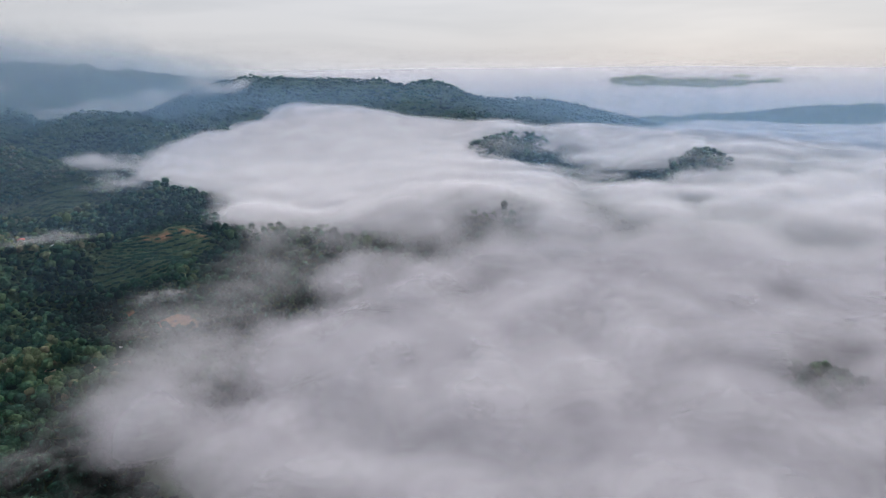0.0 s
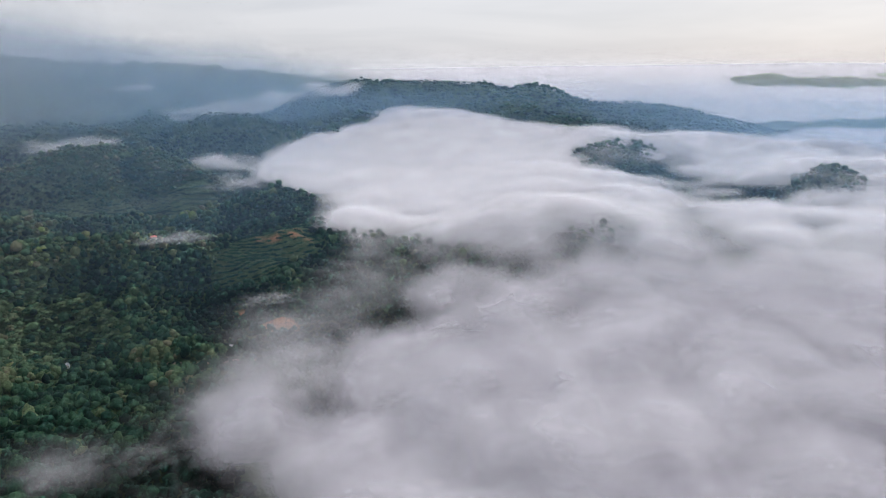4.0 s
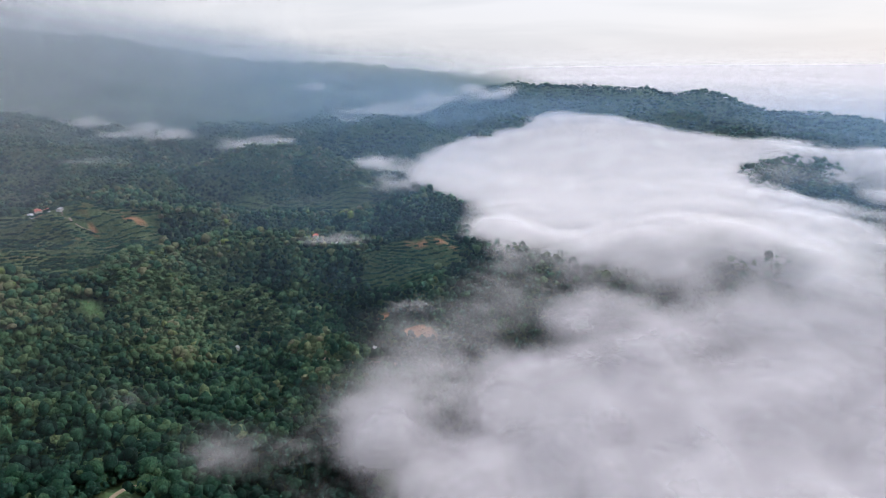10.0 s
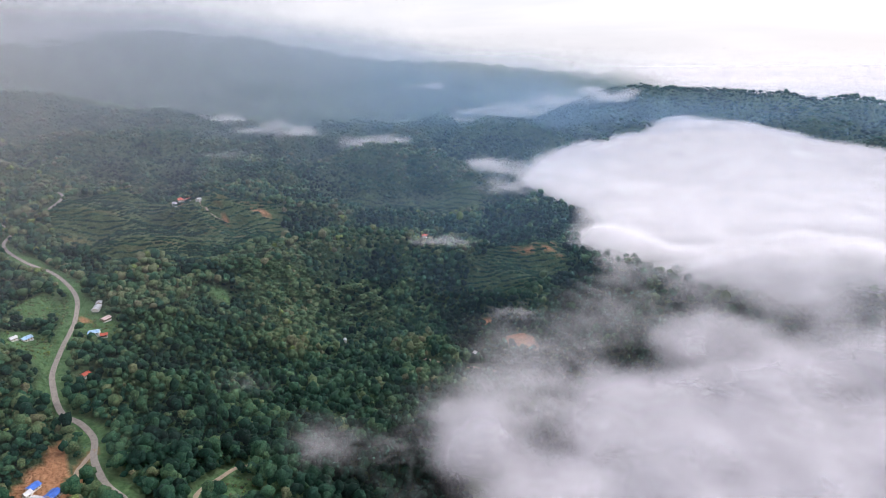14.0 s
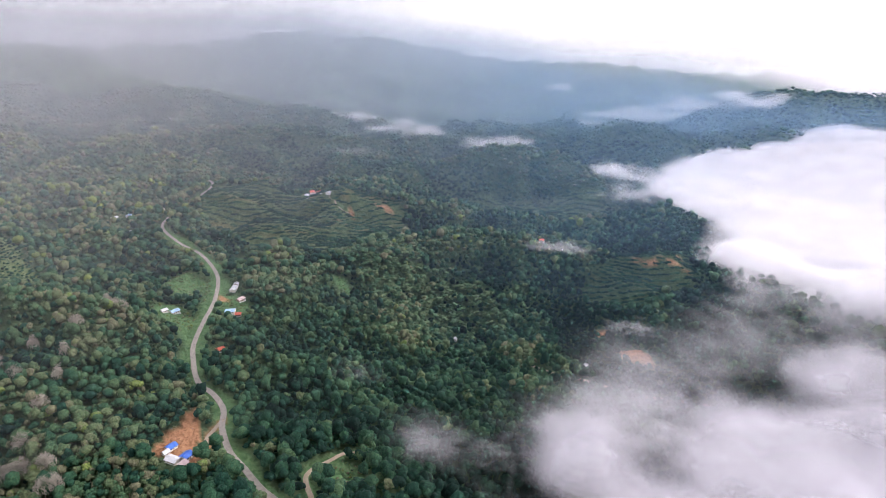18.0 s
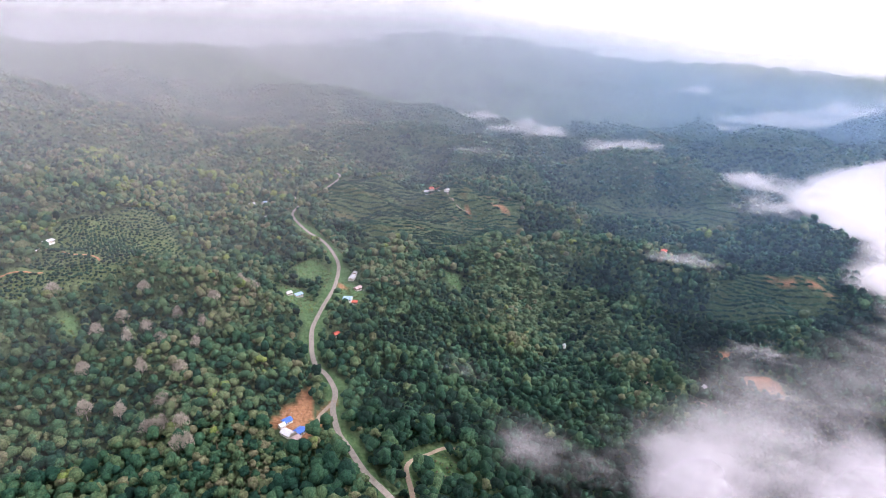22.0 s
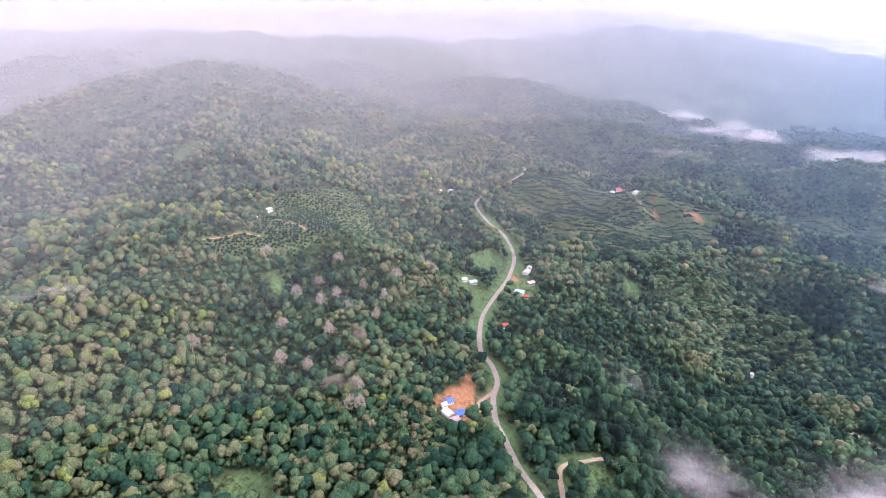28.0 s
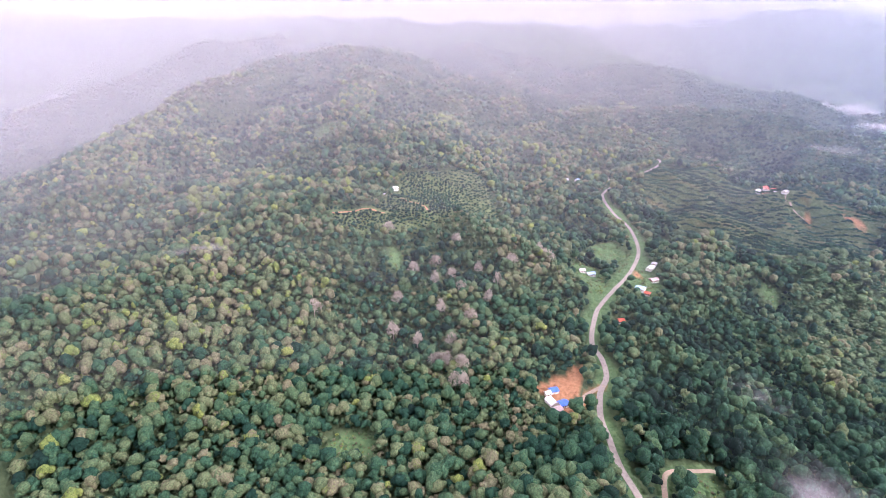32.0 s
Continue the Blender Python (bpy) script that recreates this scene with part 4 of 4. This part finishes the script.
# torn wisps along the edge of the valley fog
for maz, md, mz, long, wide, high, solid in (
        (31, 470, 74, 100, 70, 50, 0.4), (27, 540, 66, 110, 70, 55, 0.4), (24, 600, 72, 150, 90, 60, 0.4), (19, 690, 66, 130, 80, 55, 0.28), (17, 740, 72, 150, 90, 50, 0.35), (14, 830, 76, 160, 90, 50, 0.4), (26, 480, 80, 130, 80, 50, 0.45), (8, 900, 96, 180, 90, 45, 0.4),
        (1, 925, 112, 190, 70, 40, 0.45), (-5, 880, 114, 160, 70, 40, 0.4), (47, 415, 82, 60, 40, 34, 0.3), (-22, 1230, 150, 220, 110, 60, 0.4), (-5, 1440, 125, 240, 110, 60, 0.4)):
    mist_patch(maz, md, mz, long, wide, high, 0, solid)

# broad thin banks that lie in the hollows behind the hills
for maz, md, over, long, wide, high, solid in ((44, 2250, 25, 900, 300, 60, 0.6), (30, 2200, 25, 600, 260, 60, 0.7), (62, 2650, 40, 900, 400, 80, 0.5), (40, 1650, 14, 520, 110, 40, 0.4), (38, 1330, 12, 420, 110, 34, 0.25)):
    bx, by, _ = polar(maz, md)
    mist_patch(maz, md, ground_at(bx, by) + over, long, wide, high, 0, solid)

# ---- bare and dead trees ----
def dead_tree(height, wide, seed):
    """A bleached tree: a trunk that forks into fans of bare twigs."""
    rng = random.Random(seed)
    tree = tagged(new("dead_tree"), "bleached bare tree standing above the canopy", "tree", "dead trees")
    bm = bmesh.new()
    fork = height * 0.45
    tube(bm, (0, 0, -1), (0, 0, fork), 0.38, 0.26, 6)
    part("trunk", bm, DEAD_WOOD, tree)
    for k in range(8):
        bm = bmesh.new()
        a, out = k * 0.785 + rng.uniform(-0.3, 0.3), wide / 2 * rng.uniform(0.25, 1.0)
        tip = Vector((out * math.cos(a), out * math.sin(a), height * (1.02 - 0.4 * (2 * out / wide) ** 2) * rng.uniform(0.85, 1.0)))
        base = Vector((0, 0, fork * rng.uniform(0.75, 1.0)))
        mid = base.lerp(tip, 0.5) + Vector((0, 0, -0.4))
        tube(bm, base, mid, 0.22, 0.15)
        tube(bm, mid, tip, 0.15, 0.07)
        for j in range(11):
            p = base.lerp(tip, rng.uniform(0.3, 1.0))
            q = p + Vector((rng.uniform(-1, 1), rng.uniform(-1, 1), rng.uniform(0.2, 1.0))) * wide * 0.2
            tube(bm, p, q, 0.15, 0.08, 3)
            for _ in range(2):
                q2 = q + Vector((rng.uniform(-1, 1), rng.uniform(-1, 1), rng.uniform(0.0, 1.0))) * wide * 0.11
                tube(bm, p.lerp(q, 0.7), q2, 0.11, 0.06, 3)
        part("limb", bm, DEAD_WOOD, tree)
    bm = bmesh.new()
    for j in range(620):
        a, out = rng.uniform(0, 6.28), wide / 2 * math.sqrt(rng.random())
        p = Vector((out * math.cos(a), out * math.sin(a), height * (1.02 - 0.4 * (2 * out / wide) ** 2) * rng.uniform(0.68, 0.98)))
        q = p + Vector((rng.uniform(-1, 1), rng.uniform(-1, 1), rng.uniform(0.1, 1.2))).normalized() * wide * 0.12
        s = (q - p).orthogonal().normalized() * 0.18
        bm.faces.new([bm.verts.new(v) for v in (p - s, p + s, q)])
    tagged(part("brushwood", bm, DEAD_WOOD, tree, "fine bleached twigs"), kind="stuff")
    return tree


DEAD = [dead_tree(20, 13, 1), dead_tree(23, 10, 2), dead_tree(18, 15, 3)]
drng = random.Random(5)
SPOTS = [(-443, 21), (-440, 28), (-447, 15), (-414, 33), (-409, 40), (-636, 138), (-630, 145), (-641, 132), (-646, 141), (-491, -25), (-478, -2), (-611, 98), (-436, 40), (-542, 67), (-494, -100), (-538, -24), (-571, 13), (-635, -42), (-647, 36), (-610, 60), (-560, 40), (-590, -12), (-520, 20), (-505, 48), (-600, 30), (-575, 80), (-620, 12), (-470, 30)]
for k, (x, y) in enumerate(SPOTS):
    m = pose(x, y, ground_at(x, y) - 0.5, drng.uniform(-4, 4), drng.uniform(-4, 4), drng.uniform(0, 360))
    if k < 3:
        DEAD[k].matrix_basis = m
    else:
        copy_thing(DEAD[k % 3], m)


# ---- forest ----
def ico(sub):
    bm = bmesh.new()
    bmesh.ops.create_icosphere(bm, subdivisions=sub, radius=1.0)
    v = np.array([q.co[:] for q in bm.verts])
    f = np.array([[q.index for q in p.verts] for p in bm.faces])
    bm.free()
    return v, f


ICO1 = ico(1)
OCTA = (np.array([(1, 0, 0), (0, 1, 0), (-1, 0, 0), (0, -1, 0), (0, 0, 1), (0, 0, -1)], float), np.array([(0, 1, 4), (1, 2, 4), (2, 3, 4), (3, 0, 4), (1, 0, 5), (2, 1, 5), (3, 2, 5), (0, 3, 5)]))
crng = np.random.RandomState(11)


def crown_form(lobes, base, flat, rough):
    """One crown about 1 wide and 1 high, of overlapping lumpy clumps."""
    V, F, n = [], [], 0
    for k in range(lobes):
        v, f = base
        a = k * 2.4 + crng.rand()
        out = 0.0 if k == 0 else 0.38 * math.sqrt(k / lobes) * (0.8 + 0.5 * crng.rand())
        up = 0.62 if k == 0 else 0.60 - 0.9 * out * crng.rand()
        s = (0.36 if lobes > 1 else 0.5) * (0.75 + 0.45 * crng.rand()) * (1.0 if k else 1.1)
        q = v * (1 + rough * (crng.rand(len(v), 1) - 0.5) * 2)
        V.append(q * (s, s, s * flat) + (out * math.cos(a), out * math.sin(a), up))
        F.append(f + n)
        n += len(v)
    return np.concatenate(V), np.concatenate(F)


def palm_form(fronds, seed):
    """A low palm: a domed rosette of drooping fronds with gaps between their tips."""
    rng = np.random.RandomState(seed)
    V, F = [(0, 0, 0.62)], []
    for k in range(fronds):
        a0, a1 = k * 6.283 / fronds, (k + 0.5) * 6.283 / fronds
        r = 0.44 + 0.12 * rng.rand()
        V += [(0.20 * math.cos(a0), 0.20 * math.sin(a0), 0.5), (0.26 * math.cos(a1), 0.26 * math.sin(a1), 0.74), (r * math.cos(a1), r * math.sin(a1), 0.30 + 0.2 * rng.rand())]
    for k in range(fronds):
        b, n = 1 + 3 * k, 1 + 3 * ((k + 1) % fronds)
        F += [(0, b, b + 1), (0, b + 1, n), (b, b + 2, b + 1), (b + 1, b + 2, n)]
    return np.array(V), np.array(F)


def dome_form(lobes, flat, seed):
    """A rounded crown: a domed core with lower lumps crowded round it."""
    rng = np.random.RandomState(seed)
    V, F, n = [], [], 0
    for k in range(lobes):
        v, f = ICO1
        a = k * 2.4 + rng.rand()
        out = 0.0 if k == 0 else 0.24 + 0.10 * rng.rand()
        up = 0.56 if k == 0 else 0.50 - 0.16 * rng.rand()
        size = 0.40 if k == 0 else 0.24 + 0.08 * rng.rand()
        q = v * (1 + 0.22 * (rng.rand(len(v), 1) - 0.5) * 2)
        V.append(q * (size, size, size * flat) + (out * math.cos(a), out * math.sin(a), up))
        F.append(f + n)
        n += len(v)
    return np.concatenate(V), np.concatenate(F)


NEAR_FORMS = [dome_form((4, 5, 4, 5, 4)[k % 5], 0.8 + 0.15 * (k % 4), 100 + k) for k in range(15)]
SLOPE_FORMS = [dome_form((3, 3, 2)[k % 3], 0.85 + 0.15 * (k % 4), 140 + k) for k in range(12)]
MID_FORMS = [crown_form(1, ICO1, 0.75 + 0.15 * (k % 3), 0.22) for k in range(12)]
FAR_FORMS = [crown_form(1, OCTA, 0.75 + 0.1 * (k % 3), 0.12) for k in range(8)]
TIER_FORMS = [crown_form(7, ICO1, 0.5, 0.32) for k in range(6)]
PALM_FORMS = [palm_form(9, k) for k in range(4)]
SHRUB_FORMS = [crown_form(2, ICO1, 0.8, 0.25) for k in range(6)]


FIELDS = (ORCHARD, PALM_FIELD, PALM_SLOPE, HILL_ROWS)
TIERS = (-593.0, 515.0, 92.0)
HOUSES = np.array([o.matrix_world.translation[:2] for o in bpy.data.objects if o.name.startswith("house")])


def open_places(x, y, keep_fields=False):
    """Places free of lanes, houses, clearings and thick fog."""
    grass, soil, _ = cover_of(x, y)
    fields = np.zeros(len(x), bool)
    for poly in FIELDS:
        fields |= inside(poly, x, y)
    ok = soil < 0.25
    ok &= fields if keep_fields else ((grass < 0.3) & ~fields)
    for line, gap in ((VALLEY_LINE, 5), (ROAD_LINE, 7), (TRACK_LINE, 5), (LANE_LINE, 6.5), (ORCHARD_LANE, 5), (ORCHARD_PATH, 4), (RED_LANE, 4)):
        ok &= path_distance(line, x, y)[0] > gap
    for hx, hy in HOUSES:
        far = math.hypot(hx, hy)
        ok &= np.hypot(x - hx * (1 - 6 / far), y - hy * (1 - 6 / far)) > 10 + max(0.0, (far - 800) / 60)
    return ok


def planted(r0, r1, spacing, seed):
    """Uneven places for trees in the part of the land that lies before the lookout."""
    rng = np.random.RandomState(seed)
    n = int(2 * r1 / spacing)
    i, j = np.meshgrid(np.arange(n), np.arange(n))
    x = (i.ravel() - n / 2 + rng.rand(n * n) * 0.95) * spacing
    y = (j.ravel() - n / 2 + rng.rand(n * n) * 0.95) * spacing
    r, a = np.hypot(x, y), np.degrees(np.arctan2(-x, y))
    ok = (r >= r0) & (r < r1) & (a > -40) & (a < 131)
    x, y = x[ok], y[ok]
    ok = open_places(x, y)
    x, y = x[ok], y[ok]
    z = land(x, y)
    ok = (fog_top(x, y) - z < 30) | (fog_body(x, y) < 0.65)
    return x[ok], y[ok], z[ok], rng


def plant_out(name, x, y, z, forms, kind, wide, tall, tint, turn, lift, label, category):
    """Many crowns as one mesh."""
    V, F, T, n = [], [], [], 0
    lrng = np.random.RandomState(len(x))
    shade = [np.repeat(lrng.randn(len(v) // 12 + 1) * 0.04, 12)[:len(v)] for v, f in forms]
    for k, (v, f) in enumerate(forms):
        m = np.where(kind == k)[0]
        if not len(m):
            continue
        c, s = np.cos(turn[m])[:, None], np.sin(turn[m])[:, None]
        vx = (v[:, 0] * c - v[:, 1] * s) * wide[m, None] + x[m, None]
        vy = (v[:, 0] * s + v[:, 1] * c) * wide[m, None] + y[m, None]
        vz = v[:, 2] * tall[m, None] + z[m, None] + lift[m, None]
        V.append(np.stack([vx, vy, vz], -1).reshape(-1, 3))
        F.append((f[None] + (np.arange(len(m)) * len(v))[:, None, None] + n).reshape(-1, 3))
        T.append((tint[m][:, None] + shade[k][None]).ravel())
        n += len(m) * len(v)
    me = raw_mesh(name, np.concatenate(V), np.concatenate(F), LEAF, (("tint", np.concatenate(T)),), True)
    return tagged(new(name, me), label, category, kind="stuff")


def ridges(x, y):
    """Above 0 on spurs, below it in the gullies: relief shading painted into the leaf tint."""
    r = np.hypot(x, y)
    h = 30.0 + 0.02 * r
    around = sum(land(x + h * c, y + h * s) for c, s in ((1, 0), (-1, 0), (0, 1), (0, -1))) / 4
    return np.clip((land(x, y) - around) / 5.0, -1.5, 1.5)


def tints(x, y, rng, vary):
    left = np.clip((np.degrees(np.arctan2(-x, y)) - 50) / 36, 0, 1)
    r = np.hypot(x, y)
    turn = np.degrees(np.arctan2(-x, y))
    # far: haze put into the leaf tint, paler with distance, darker close by
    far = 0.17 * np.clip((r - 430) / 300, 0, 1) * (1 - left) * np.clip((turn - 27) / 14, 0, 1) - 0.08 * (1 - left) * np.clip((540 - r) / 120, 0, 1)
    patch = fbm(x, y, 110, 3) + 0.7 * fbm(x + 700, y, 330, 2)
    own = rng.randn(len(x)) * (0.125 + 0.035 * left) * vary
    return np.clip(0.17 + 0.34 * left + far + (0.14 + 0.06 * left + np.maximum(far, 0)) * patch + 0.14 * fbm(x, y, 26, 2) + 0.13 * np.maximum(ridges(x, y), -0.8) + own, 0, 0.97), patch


def woods(name, r0, r1, spacing, forms, size, seed, label, vary=1.0, skip=None, squat=1.0):
    x, y, z, rng = planted(r0, r1, spacing, seed)
    tier = np.hypot(x - TIERS[0], y - TIERS[1]) < TIERS[2] * (1 + 0.6 * fbm(x, y, 60, 2))
    ok = ~tier | (rng.rand(len(x)) < 0.5)
    if skip is not None:
        ok &= ~skip(x, y)
    x, y, z = x[ok], y[ok], z[ok]
    kind = rng.randint(len(forms), size=len(x))
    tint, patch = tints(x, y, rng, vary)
    big = rng.rand(len(x)) ** 2.5
    wide = size * (0.62 + 0.95 * big) * (1 + 0.2 * patch)
    tall = wide * squat * (0.8 + 0.45 * rng.rand(len(x)))
    lift = (0.10 * tall + 2.5 * rng.rand(len(x)) + 3.0 * big) * squat - 3.0 * (1 - squat)
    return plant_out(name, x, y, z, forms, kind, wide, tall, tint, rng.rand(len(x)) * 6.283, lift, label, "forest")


def rows(name, poly, gap, step, forms, size, tone, seed, label, category):
    """Planted rows that follow the slope's contours."""
    rng = np.random.RandomState(seed)
    cx, cy = np.mean([p[0] for p in poly]), np.mean([p[1] for p in poly])
    a = math.atan2(cy, cx)
    i, j = np.meshgrid(np.arange(-60, 61), np.arange(-60, 61))
    u, v = i.ravel() * gap + 0.5 * rng.randn(i.size), j.ravel() * step + 0.8 * rng.randn(i.size)
    u = u + 14 * fbm(u * 0 + v, v * 0 + u * 0.3, 130, 2)
    x, y = cx + u * math.cos(a) - v * math.sin(a), cy + u * math.sin(a) + v * math.cos(a)
    ok = inside(poly, x, y)
    x, y = x[ok], y[ok]
    ok = open_places(x, y, True) & (rng.rand(len(x)) > 0.08)
    x, y = x[ok], y[ok]
    wide = size * (0.75 + 0.5 * rng.rand(len(x)))
    tint = np.clip(tone + 0.12 * fbm(x, y, 70, 2) + 0.09 * rng.randn(len(x)), 0, 1)
    return plant_out(name, x, y, land(x, y), forms, rng.randint(len(forms), size=len(x)), wide, wide * 0.9, tint, rng.rand(len(x)) * 6.283, 0 * wide - 0.2, label, category)


# ---- single trees where the slope falls to the road ----
def tree_proto(seed, lobes, flat, tall):
    """A broadleaf tree: a tapering trunk with limbs and a ragged crown of leaf clumps."""
    rng = random.Random(seed)
    tree = tagged(new("tree"), "leafy green rainforest tree on the slope", "tree", "forest trees")
    bm = bmesh.new()
    tube(bm, (0, 0, -1.5), (0.2, 0.1, tall * 0.55), 0.32, 0.2, 6)
    for k in range(4):
        a = k * 1.6 + rng.random()
        tube(bm, (0.2, 0.1, tall * 0.45), (1.8 * math.cos(a), 1.8 * math.sin(a), tall * 0.75), 0.15, 0.06, 4)
    part("trunk", bm, BARK, tree)
    v, f = crown_form(lobes, ICO1, flat, 0.25)
    wide = 6.4
    pts = v * (wide, wide, tall * 0.62) + (0, 0, tall * 0.36)
    faces = [tuple(q) for q in f]
    verts = [tuple(p) for p in pts]
    for k in range(150):
        p = Vector(verts[rng.randrange(len(pts))])
        n = (p - Vector((0, 0, tall * 0.65))).normalized()
        s = n.orthogonal().normalized() * rng.uniform(0.3, 0.6)
        q = p + n * rng.uniform(0.1, 0.7) + Vector((rng.uniform(-0.4, 0.4), rng.uniform(-0.4, 0.4), rng.uniform(-0.3, 0.3)))
        b = len(verts)
        verts += [tuple(p - s), tuple(p + s), tuple(q)]
        faces.append((b, b + 1, b + 2))
    crown = new("crown", raw_mesh("crown", verts, faces, TREE_LEAF))
    crown.parent = tree
    return tree


def in_grove(x, y):
    return np.hypot(x + 372, y - 66) < 41


PROTOS = [tree_proto(k, (6, 9, 7, 8, 5, 7)[k], (0.8, 0.7, 1.0, 0.85, 1.1, 0.6)[k], (10, 12, 13, 9, 11, 14)[k]) for k in range(6)]
gx_, gy_, gz_, grng = planted(280, 560, 4.9, 21)
pick = np.where(in_grove(gx_, gy_))[0]
for n, i in enumerate(pick):
    s = 0.6 + 0.5 * grng.rand() ** 1.6
    m = pose(gx_[i], gy_[i], gz_[i], 0, 0, grng.rand() * 360)
    if n < len(PROTOS):
        PROTOS[n].matrix_basis = m
    else:
        tr = copy_thing(PROTOS[n % len(PROTOS)], m)
        tr.scale = (s, s, s * (0.9 + 0.3 * grng.rand()))

woods("forest_near", 240, 480, 5.0, NEAR_FORMS, 7.9, 3, "dense mixed green rainforest canopy on the slopes", 1.0, in_grove)
woods("forest_slope", 480, 780, 5.2, SLOPE_FORMS, 7.6, 7, "dense dark green forest on the slopes by the road", 1.0, in_grove)
woods("forest_middle", 780, 1250, 6.0, MID_FORMS, 7.3, 4, "dense green woodland over the middle hills", 1.25)
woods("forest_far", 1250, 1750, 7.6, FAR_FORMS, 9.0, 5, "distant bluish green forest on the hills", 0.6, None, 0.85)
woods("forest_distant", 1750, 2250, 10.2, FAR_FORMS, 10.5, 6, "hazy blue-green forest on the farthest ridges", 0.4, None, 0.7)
rows("orchard", ORCHARD, 5.6, 4.2, SHRUB_FORMS, 3.9, 0.25, 31, "low green orchard bushes planted in contour rows", "orchard")
rows("palm_plantation", PALM_FIELD, 13.0, 6.0, PALM_FORMS, 9.0, 0.30, 32, "dark green oil palms planted in rows", "plantation")
rows("palm_rows", PALM_SLOPE, 10.5, 5.0, PALM_FORMS, 8.4, 0.26, 33, "oil palms in curving rows on a slope", "plantation")
rows("young_palms", HILL_ROWS, 13.0, 6.5, PALM_FORMS, 9.0, 0.28, 34, "young oil palms on a terraced hill", "plantation")

# the grove of tiered, feathery crowns
trng = np.random.RandomState(40)
n = 1300
ta, tr_ = trng.rand(n) * 6.283, TIERS[2] * np.sqrt(trng.rand(n)) * 1.5
tx, ty = TIERS[0] + tr_ * np.cos(ta), TIERS[1] + tr_ * np.sin(ta)
ok = (np.hypot(tx - TIERS[0], ty - TIERS[1]) < TIERS[2] * (1 + 0.6 * fbm(tx, ty, 60, 2))) & open_places(tx, ty)
tx, ty = tx[ok], ty[ok]
tw = 6.5 + 4.5 * trng.rand(len(tx))
plant_out("feathery_trees", tx, ty, land(tx, ty), TIER_FORMS, trng.randint(6, size=len(tx)), tw, tw * 1.15, np.clip(0.55 + 0.06 * trng.randn(len(tx)), 0, 0.7), trng.rand(len(tx)) * 6.283, 1.0 + 7.0 * trng.rand(len(tx)) ** 2, "pale green feathery trees with tiered flat crowns", "forest")

# scrub in the clearings
srng = np.random.RandomState(50)
sx, sy = [], []
for px, py, a, b in GRASS_PATCHES:
    k = int(a * b * 0.55)
    sx.append(px + srng.uniform(-1.3, 1.3, k) * a)
    sy.append(py + srng.uniform(-1.3, 1.3, k) * b)
sx, sy = np.concatenate(sx), np.concatenate(sy)
s_grass, s_soil, _ = cover_of(sx, sy)
ok = (s_grass > 0.3) & (s_soil < 0.2) & (path_distance(ROAD_LINE, sx, sy)[0] > 8) & (path_distance(TRACK_LINE, sx, sy)[0] > 4)
for hx, hy in HOUSES:
    ok &= np.hypot(sx - hx, sy - hy) > 9
sx, sy = sx[ok], sy[ok]
sw = 1.0 + 2.4 * srng.rand(len(sx)) ** 2
plant_out("scrub", sx, sy, land(sx, sy), SHRUB_FORMS, srng.randint(6, size=len(sx)), sw, sw * 0.8, np.clip(0.55 + 0.45 * srng.rand(len(sx)), 0, 1), srng.rand(len(sx)) * 6.283, 0 * sw - 0.3, "low bright green scrub in the forest clearings", "scrub")
